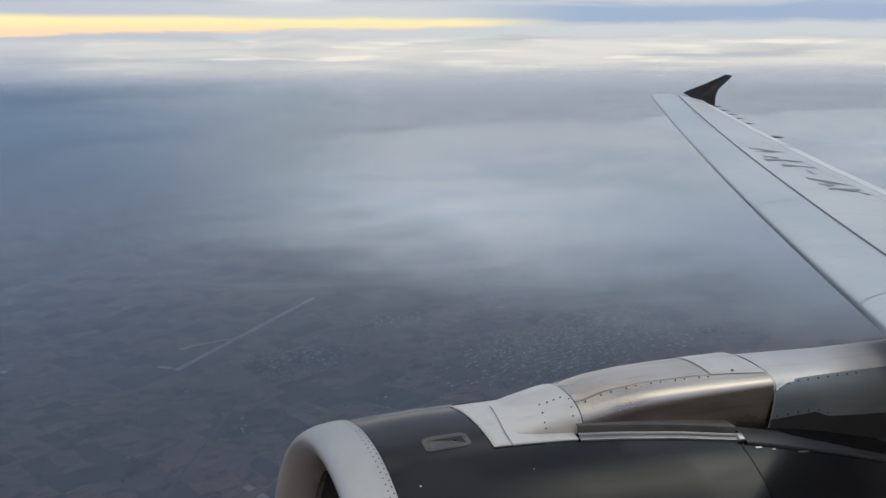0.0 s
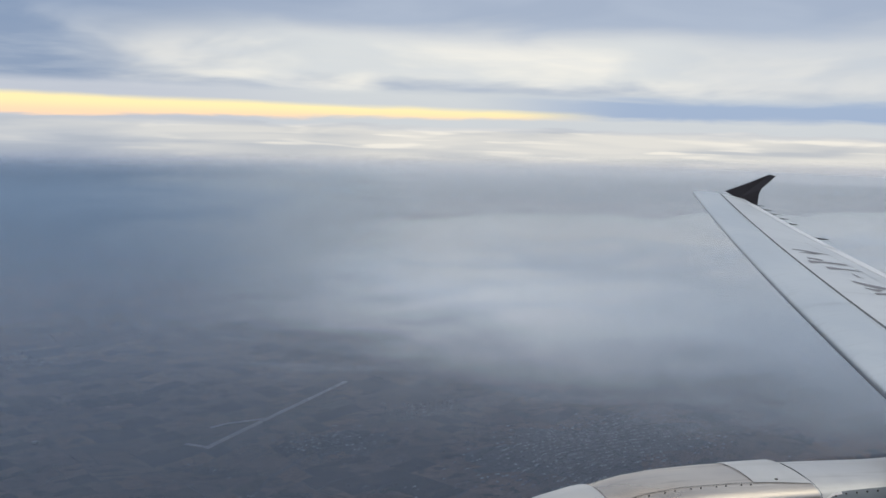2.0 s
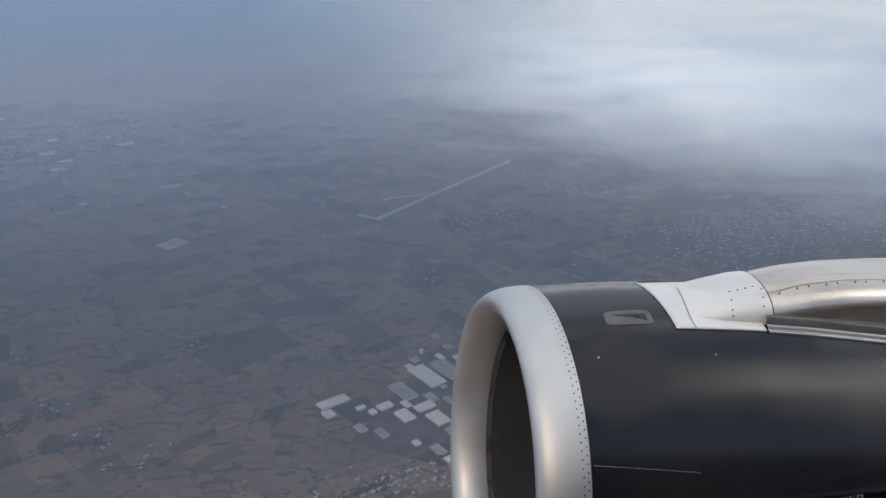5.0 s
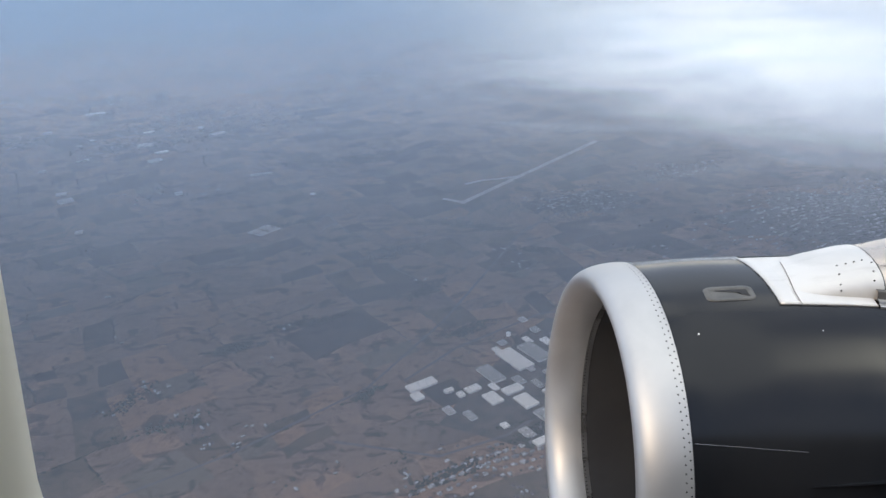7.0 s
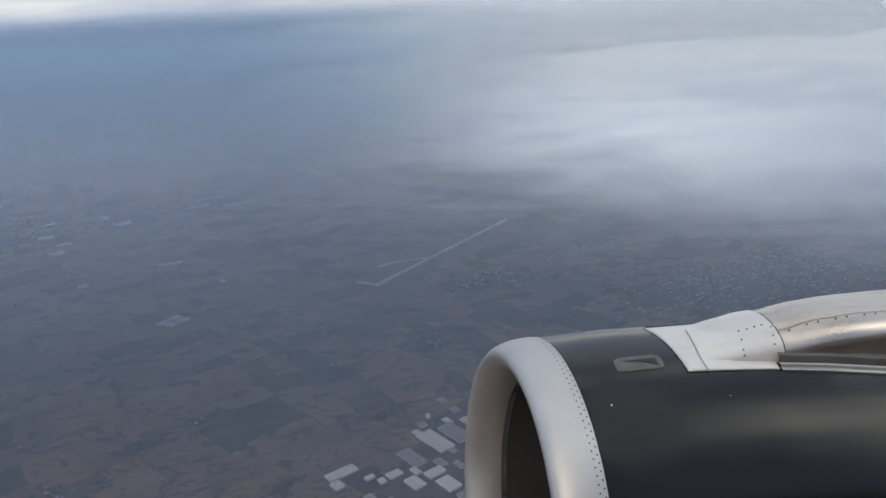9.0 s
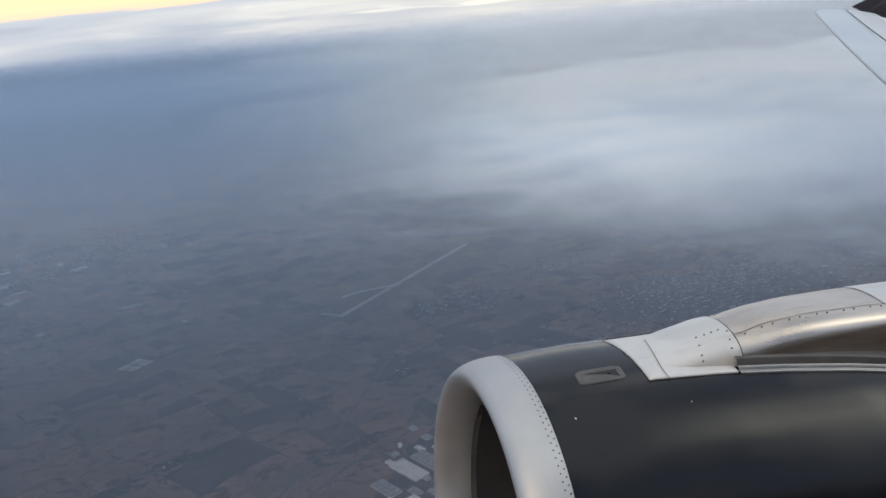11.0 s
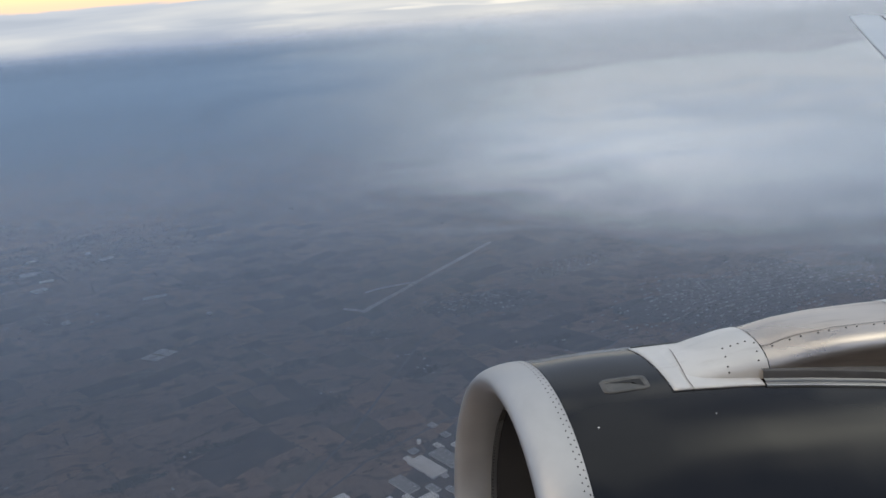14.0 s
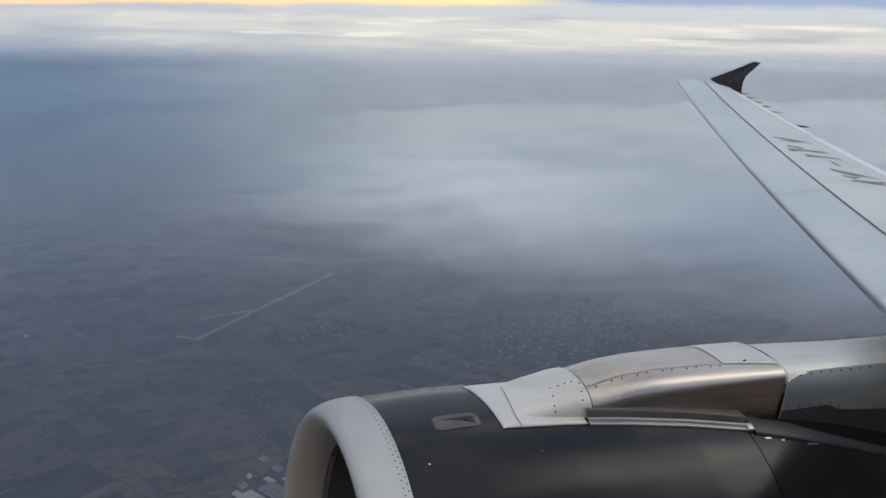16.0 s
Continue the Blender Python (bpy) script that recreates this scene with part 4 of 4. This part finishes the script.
def warehouse(x, y, a, b, h, roof, label, ang=29.0):
    """Walls, a low double pitched roof with an overhang, and a line of roof lights."""
    base = new("warehouse")
    base.matrix_world = pose(x, y, 0.12, 0, 0, ang)
    tagged(base, label, "warehouse", "warehouse estate")
    bm = bmesh.new()
    box(bm, pose(0, 0, h / 2), a, b, h)
    part("wall", bm, WALL_PALE, base)
    bm = bmesh.new()
    along = b >= a
    w, l = (a, b) if along else (b, a)
    prof = [(-w / 2 - 0.15, h), (-w / 4, h + 0.35), (0, h + 0.12), (w / 4, h + 0.35), (w / 2 + 0.15, h)]
    rows = [[((p, s * (l / 2 + 0.15), z) if along else (s * (l / 2 + 0.15), p, z)) for p, z in prof + [(w / 2 + 0.15, h - 0.25), (-w / 2 - 0.15, h - 0.25)]] for s in (-1, 1)]
    vs = sheet(bm, rows, True)
    bm.faces.new(vs[0])
    bm.faces.new(vs[1])
    top = part("roof", bm, roof, base)
    k = max(2, int(l / 7))
    for i in range(k):
        q = -l / 2 + l * (i + 0.5) / k
        for side in (-1, 1):
            bm = bmesh.new()
            box(bm, pose(*((side * w / 4, q, h + 0.36) if along else (q, side * w / 4, h + 0.36))), *((w * 0.18, 0.5, 0.12) if along else (0.5, w * 0.18, 0.12)))
            part("roof_light", bm, ROOF_GREY if roof is ROOF_WHITE else ROOF_WHITE, top)
    return base


for x, y, a, b, roof in ((156, 829, 20, 45, 0), (180, 842, 19, 40, 1), (127, 802, 16, 34, 1), (124, 755, 14, 20, 0), (146, 769, 21, 12, 0), (157, 746, 16, 23, 0), (173, 717, 13, 26, 1), (52, 790, 33, 13, 0), (47, 768, 11, 12, 0),
                         (105, 775, 16, 10, 0), (186, 762, 18, 11, 0), (215, 847, 18, 10, 0), (216, 808, 14, 22, 0), (200, 770, 22, 16, 1), (192, 706, 14, 12, 0), (161, 677, 14, 9, 0), (292, 912, 22, 16, 0), (262, 889, 18, 13, 1),
                         (302, 871, 34, 13, 1), (227, 857, 16, 7, 0), (253, 836, 20, 12, 1), (80, 775, 10, 6, 0), (92, 766, 7, 8, 0), (240, 790, 18, 24, 0), (250, 745, 16, 20, 1), (338, 905, 20, 14, 0), (345, 870, 16, 20, 0)):
    warehouse(x - 54, y - 2, a, b, 2.6, (ROOF_WHITE, ROOF_GREY)[roof], ("white", "grey")[roof] + "-roofed metal warehouse on an estate between fields")

# lesser sheds in rows between them
shed_rng = random.Random(21)
taken = [(102, 827), (126, 840), (73, 800), (70, 753), (92, 767), (103, 744), (119, 715), (-2, 788), (132, 760), (161, 845), (162, 806), (146, 768), (138, 704), (107, 675), (51, 773)]
for i in range(11):
    for j in range(5):
        u, v = -70 + 21 * i + shed_rng.uniform(-4, 4), -44 + 22 * j + shed_rng.uniform(-4, 4)
        x, y = 95 + u * 0.49 - v * 0.87, 775 + u * 0.87 + v * 0.49
        if shed_rng.random() < 0.72 and min(math.hypot(x - a, y - b) for a, b in taken) > 19:
            taken.append((x, y))
            k = shed_rng.randrange(3)
            warehouse(x, y, shed_rng.uniform(6, 11), shed_rng.uniform(8, 16), 1.8, (ROOF_GREY, TOWN_PALE, ROOF_WHITE)[k], ("grey", "pale", "white")[k] + "-roofed small shed on a warehouse estate")

# pale sheds and glasshouses of the hazy farms further out
for i, (x, y, a, b) in enumerate(((-672, 1842, 20, 9), (-545, 1780, 30, 16), (-496, 1665, 34, 18), (-497, 1722, 22, 12), (-453, 1894, 26, 10), (-599, 1456, 26, 14), (-619, 1494, 22, 12), (-645, 1697, 24, 10), (-705, 1638, 22, 10), (-526, 1300, 12, 8), (-405, 1459, 16, 10), (-271, 1539, 34, 10), (-167, 1413, 12, 8), (-739, 2082, 44, 12), (-687, 1799, 14, 8), (-562, 1883, 20, 9), (-799, 1928, 30, 12), (-404, 1837, 30, 12))):
    warehouse(x, y, a * (0.6, 1.0, 0.8, 1.2)[i % 4], b * (1.0, 1.5, 1.2, 0.9)[i % 4], 2.2, (CONCRETE, TOWN_PALE, TOWN_PALE)[i % 3], "long pale-roofed farm shed in hazy fields", (29.0, 12.0, 38.0, 20.0, 100.0)[i % 5])

# small silo tank
bm = bmesh.new()
bmesh.ops.create_cone(bm, cap_ends=True, segments=20, radius1=2.6, radius2=2.6, depth=4, matrix=pose(0, 0, 2))
bmesh.ops.create_cone(bm, cap_ends=True, segments=20, radius1=2.6, radius2=0.3, depth=0.9, matrix=pose(0, 0, 4.45))
tank = new("storage_tank", mesh_of("storage_tank", bm, ROOF_WHITE))
tank.matrix_world = pose(102, 882, 0.12)
tagged(tank, "round white storage tank with conical top", "tank")


def build_plots():
    """Four pale covered plots with paths between."""
    bm = bmesh.new()
    c = [Vector(p) for p in ((-258, 1255), (-229, 1287), (-202, 1265), (-232, 1236))]
    for i in range(2):
        for j in range(2):
            quad = []
            for du, dv in ((0.04, 0.04), (0.46, 0.04), (0.46, 0.46), (0.04, 0.46)):
                u, v = i * 0.5 + du, j * 0.5 + dv
                p = c[0] * (1 - u) * (1 - v) + c[1] * u * (1 - v) + c[2] * u * v + c[3] * (1 - u) * v
                quad.append(p)
            lo = [bm.verts.new((p.x, p.y, 0.1)) for p in quad]
            hi = [bm.verts.new((p.x, p.y, 0.8)) for p in quad]
            bm.faces.new(hi)
            for k in range(4):
                bm.faces.new((lo[k], lo[(k + 1) % 4], hi[(k + 1) % 4], hi[k]))
    tagged(new("covered_plots", mesh_of("covered_plots", bm, CONCRETE)), "four pale covered growing plots in a field", "plots")


build_plots()


def house(roof, label, l, w):
    base = new("house")
    tagged(base, label, "house", "farm buildings")
    bm = bmesh.new()
    box(bm, pose(0, 0, 0.6), l, w, 1.2)
    part("wall", bm, TOWN_GREY, base)
    bm = bmesh.new()
    prof = [(-w / 2 - 0.15, 1.15), (0, 1.15 + w * 0.32), (w / 2 + 0.15, 1.15)]
    vs = sheet(bm, [[(s * (l / 2 + 0.15), y, z) for y, z in prof] for s in (-1, 1)], True)
    bm.faces.new(vs[0])
    bm.faces.new(vs[1])
    part("roof", bm, roof, base)
    return base


HOUSES = [house(TOWN_PALE, "pale-roofed barn at a farm between fields", 4.2, 2.1), house(ROOF_DARK, "dark-roofed farmhouse with grey walls among fields", 2.6, 1.9), house(ROOF_GREY, "grey-roofed barn beside a farmyard", 3.4, 2.0)]
HOME = [(140, 1080, 3), (88, 1225, 3), (105, 1204, 2), (-170, 934, 4), (0, 1042, 3), (115, 1131, 3), (152, 1061, 3), (-364, 935, 4), (-173, 861, 3), (-277, 818, 5), (-224, 732, 6), (-181, 710, 5), (-244, 763, 6), (-208, 705, 4), (-312, 828, 5),
        (-172, 738, 3), (-330, 777, 4), (30, 601, 6), (66, 590, 6), (59, 637, 7), (23, 672, 4), (-15, 640, 4), (-60, 780, 2), (-197, 1568, 3), (-481, 1221, 4), (145, 1110, 2), (60, 1260, 2), (-400, 1050, 3), (300, 1317, 5), (260, 1340, 4),
        (230, 1290, 4), (340, 1290, 3), (104, 641, 6), (80, 612, 7), (400, 1000, 3), (-90, 660, 3), (-130, 640, 3)]
placed = set()
for x, y, k in HOME:
    for i in range(k):
        q = rng.randrange(3)
        m = pose(x + rng.uniform(-13, 13), y + rng.uniform(-11, 11), 0.12, 0, 0, 29 + rng.choice((0, 90)) + rng.uniform(-8, 8))
        if q in placed:
            copy_thing(HOUSES[q], m)
        else:
            HOUSES[q].matrix_world = m
            placed.add(q)




def town(name, cx, cy, rx, ry, ang, count, label):
    """A spread of small houses in streets, too many to count."""
    bins = {0: ([], []), 1: ([], []), 2: ([], [])}
    ca, sa = math.cos(radians(ang)), math.sin(radians(ang))
    tv, tf = [], []
    for _ in range(count):
        u, v = rng.gauss(0, 0.38) * rx, rng.gauss(0, 0.38) * ry
        u, v = round(u / 7) * 7 + rng.uniform(-1.4, 1.4), round(v / 11) * 11 + rng.uniform(-1.2, 1.2)
        x, y = warp(cx + u * ca - v * sa, cy + u * sa + v * ca)
        if rng.random() < 0.13:
            clump(tv, tf, x, y, rng.uniform(0.9, 2.2), rng.uniform(1.0, 2.0), 4)
            continue
        verts, faces = bins[rng.choice((0, 0, 0, 0, 1, 1, 1, 1, 1, 2))]
        l, w, h = rng.uniform(2.0, 5.2), rng.uniform(1.6, 3.0), rng.uniform(0.8, 1.6)
        k = len(verts)
        for a, b, z in ((-1, -1, 0), (1, -1, 0), (1, 1, 0), (-1, 1, 0), (-1, -1, h), (1, -1, h), (1, 1, h), (-1, 1, h), (-1, 0, h * 1.5), (1, 0, h * 1.5)):
            du, dv = a * l / 2, b * w / 2
            verts.append((x + du * ca - dv * sa, y + du * sa + dv * ca, z + 0.1))
        for f in ((0, 1, 5, 4), (2, 3, 7, 6), (1, 2, 6, 9, 5), (3, 0, 4, 8, 7), (4, 5, 9, 8), (6, 7, 8, 9)):
            faces.append(tuple(k + i for i in f))
    for q, (mat, word) in enumerate(((TOWN_PALE, "pale"), (TOWN_GREY, "grey"), (TOWN_DARK, "dark"))):
        stuff_mesh(name, *bins[q], mat, f"{label}, {word} roofs", "town")
    stuff_mesh("town_trees", tv, tf, WOOD, "bare trees between town houses", "trees")


def built_ground(cx, cy, rx, ry, ang, name="town_ground"):
    """The paved and gardened ground that a town stands on, with a ragged outline."""
    verts = [(cx, cy, 0.15)]
    ca, sa = math.cos(radians(ang)), math.sin(radians(ang))
    for i in range(72):
        a = 2 * math.pi * i / 72
        q = 0.78 + 0.42 * noise.noise(Vector((2.2 * math.cos(a) + cx, 2.2 * math.sin(a), 0.7))) + 0.16 * noise.noise(Vector((7 * math.cos(a), 7 * math.sin(a) + cy, 2.7)))
        u, v = rx * q * math.cos(a), ry * q * math.sin(a)
        verts.append((cx + u * ca - v * sa, cy + u * sa + v * ca, 0.15))
    stuff_mesh(name, verts, [(0, i, i % 72 + 1) for i in range(1, 73)], TOWN_EARTH, "grey streets and gardens of a town", "town ground")


built_ground(655, 1175, 270, 120, 12)
built_ground(300, 1290, 95, 60, 12)
town("town", 680, 1180, 330, 150, 12, 2000, "hazy town of small houses in streets")
town("village", 300, 1300, 110, 80, 15, 170, "scattered village houses beside a wood")
town("far_town", -470, 1990, 260, 190, 10, 700, "distant hazy town beyond fields")
town("hamlet", -580, 1770, 150, 90, 20, 320, "hazy hamlet of small houses between fields")
town("far_village", 480, 1430, 90, 60, 30, 220, "hazy village near the runway")
town("settlement", 70, 630, 110, 26, 32, 330, "rows of small pale houses along a road")
for x, y, k in ((-330, 2440, 160), (-720, 2180, 200), (-130, 2330, 120), (-820, 1880, 160), (-620, 2500, 200), (60, 2080, 90), (-260, 1900, 90), (-430, 1480, 50)):
    town("hamlet", x, y, 130, 90, 10 + k % 30, k, "pale hamlet in the hazy distance")


# ---- haze and cloud ----
def veil_material(name, build, share):
    """A scattering veil: colour and density from build(N, position)."""
    m, N = material(name)
    at = N.add("ShaderNodeNewGeometry").outputs["Position"]
    color, density = build(N, at)
    # droplets in grains finer than the eye resolves, with the same mean
    grain = N.add("ShaderNodeTexWhiteNoise", noise_dimensions="3D")
    N.put(grain.inputs["Vector"], at)
    room = N.math("MINIMUM", density, N.math("SUBTRACT", 1.0, density))
    density = N.math("ADD", density, N.math("MULTIPLY", N.math("SUBTRACT", grain.outputs["Value"], 0.5), N.math("MULTIPLY", room, 1.7)), clamp=True)
    d, t, mixed, clear, out = N.add("ShaderNodeBsdfDiffuse"), N.add("ShaderNodeBsdfTranslucent"), N.add("ShaderNodeMixShader"), N.add("ShaderNodeBsdfTransparent"), N.add("ShaderNodeMixShader")
    N.put(d.inputs[0], color)
    N.put(t.inputs[0], color)
    mixed.inputs[0].default_value = share
    N.put(mixed.inputs[1], d.outputs[0])
    N.put(mixed.inputs[2], t.outputs[0])
    N.put(out.inputs[0], density)
    N.put(out.inputs[1], clear.outputs[0])
    N.put(out.inputs[2], mixed.outputs[0])
    N.put(N.add("ShaderNodeOutputMaterial").inputs[0], out.outputs[0])
    return m


HAZE_SHEETS = 3


def haze_veil(N, at):
    """Distance haze put into flat sheets: denser and tinted further out, blue over the open land, paler and thin where
    the cloud bank lies under it.
    """
    xyz = N.add("ShaderNodeSeparateXYZ")
    N.put(xyz.inputs[0], at)
    x, y = xyz.outputs[0], xyz.outputs[1]
    n = N.noise(N.scaled(at, 1.0, 0.5, 1.0), 0.006, 5, 0.55, 0.4)
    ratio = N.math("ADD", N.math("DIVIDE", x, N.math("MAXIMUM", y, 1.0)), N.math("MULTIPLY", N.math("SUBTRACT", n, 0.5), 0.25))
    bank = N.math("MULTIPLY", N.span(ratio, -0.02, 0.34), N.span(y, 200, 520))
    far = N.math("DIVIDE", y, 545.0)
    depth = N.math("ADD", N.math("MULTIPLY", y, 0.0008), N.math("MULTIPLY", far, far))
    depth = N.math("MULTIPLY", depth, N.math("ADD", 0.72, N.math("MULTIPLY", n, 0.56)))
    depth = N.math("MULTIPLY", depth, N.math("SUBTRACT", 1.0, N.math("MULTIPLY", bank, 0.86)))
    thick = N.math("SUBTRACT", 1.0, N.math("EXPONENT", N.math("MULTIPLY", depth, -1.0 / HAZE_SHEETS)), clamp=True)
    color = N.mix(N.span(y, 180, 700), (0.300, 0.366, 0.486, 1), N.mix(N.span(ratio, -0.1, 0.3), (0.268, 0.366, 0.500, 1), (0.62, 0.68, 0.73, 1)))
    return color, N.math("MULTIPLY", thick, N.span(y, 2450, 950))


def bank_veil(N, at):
    """A cloud bank on the far side that thins out towards the seat and towards the nose, with wisps, and a rim beyond
    which it lies lower. Its light and shade are put into the colour: bright rim, greyer beyond, dim near front.
    """
    xyz = N.add("ShaderNodeSeparateXYZ")
    N.put(xyz.inputs[0], at)
    x, y = xyz.outputs[0], xyz.outputs[1]
    v = N.scaled(at, 1.0, 0.62, 0.0, radians(10))
    broad = N.noise(v, 0.0024, 3, 0.5, 0.3)
    lobes = N.noise(v, 0.0072, 4, 0.5, 0.5)
    wisps = N.noise(N.scaled(at, 0.55, 1.0, 0.0, radians(-6)), 0.016, 5, 0.52, 0.7)
    ratio = N.math("DIVIDE", x, N.math("MAXIMUM", y, 1.0))
    wob = N.math("ADD", N.math("MULTIPLY", N.math("SUBTRACT", lobes, 0.5), 190.0), N.math("MULTIPLY", N.math("SUBTRACT", wisps, 0.5), 170.0))
    near = N.span(N.math("ADD", N.math("ADD", y, N.math("MULTIPLY", x, 0.9)), wob), 380, 790)
    edge = N.math("ADD", ratio, N.math("ADD", N.math("MULTIPLY", N.math("SUBTRACT", lobes, 0.5), 0.22), N.math("MULTIPLY", N.math("SUBTRACT", wisps, 0.5), 0.26)))
    side = N.span(edge, -0.16, 0.24)
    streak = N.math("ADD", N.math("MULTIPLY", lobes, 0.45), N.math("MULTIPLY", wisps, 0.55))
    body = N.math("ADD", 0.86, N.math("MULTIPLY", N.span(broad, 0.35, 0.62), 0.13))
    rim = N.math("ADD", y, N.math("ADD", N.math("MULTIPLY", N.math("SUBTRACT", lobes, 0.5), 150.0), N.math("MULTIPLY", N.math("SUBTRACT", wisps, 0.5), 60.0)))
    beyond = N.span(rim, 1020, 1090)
    # cloud shading painted as colour: pale streaks and rim, dim front, grey behind
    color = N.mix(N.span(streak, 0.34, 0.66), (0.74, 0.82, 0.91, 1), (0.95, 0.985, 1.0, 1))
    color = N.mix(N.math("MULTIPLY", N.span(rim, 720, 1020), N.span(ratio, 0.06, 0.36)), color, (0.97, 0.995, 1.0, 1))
    front_shade = N.math("MULTIPLY", N.span(N.math("ADD", N.math("ADD", y, N.math("MULTIPLY", x, 0.9)), wob), 1250, 800), N.span(ratio, 0.40, 0.85))
    color = N.mix(front_shade, color, (0.64, 0.715, 0.785, 1))
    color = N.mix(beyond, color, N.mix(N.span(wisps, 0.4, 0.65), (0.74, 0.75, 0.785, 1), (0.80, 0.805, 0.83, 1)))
    return color, N.math("MULTIPLY", N.math("MULTIPLY", near, side), N.math("MULTIPLY", body, N.span(y, 3700, 1900)))


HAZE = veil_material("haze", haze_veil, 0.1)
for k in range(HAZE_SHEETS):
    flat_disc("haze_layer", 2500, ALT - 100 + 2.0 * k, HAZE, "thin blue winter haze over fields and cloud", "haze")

def build_cloud_tops():
    """The stratus bank, heaped into low billows."""
    bm = bmesh.new()
    rows = []
    for j in range(190):
        y = 260 * (4600 / 260) ** (j / 189)
        row = []
        for i in range(170):
            x = (-0.40 + 1.85 * i / 169) * y
            h = noise.fractal(Vector((x * 0.0060, y * 0.0036, 2.0)), 1.0, 2.1, 4)
            h = 0.8 * h + 0.35 * math.exp(-((y - 1000 - 0.05 * x) / 80) ** 2)
            for rx, ry, size, up in ((0.45, 990, 60, 0.7), (0.58, 960, 45, 0.9), (0.70, 900, 50, 1.1), (0.62, 800, 46, 0.9), (0.84, 960, 60, 1.2),
                                     (1.02, 720, 42, 1.4), (0.94, 800, 46, 1.3), (0.86, 700, 36, 1.1), (0.74, 690, 40, 1.1), (0.66, 620, 36, 0.8)):
                h += up * math.exp(-((x - rx * ry) / size) ** 2 - ((y - ry) / (1.2 * size)) ** 2)
            h += 0.55 * max(0.0, min(1.0, x / y - 0.25)) * abs(noise.noise(Vector((x * 0.021, y * 0.015, 5.0))))
            calm = 0.12 + 0.88 * max(0.0, min(1.0, (2000 - y) / 700)) * max(0.2, min(1.0, (y - 400) / 600))
            row.append((x, y, 374 + calm * 23 * math.tanh(19 * h / 23)))
        rows.append(row)
    sheet(bm, rows)
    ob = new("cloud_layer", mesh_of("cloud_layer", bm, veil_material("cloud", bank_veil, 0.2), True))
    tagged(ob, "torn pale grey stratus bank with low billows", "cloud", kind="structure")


build_cloud_tops()
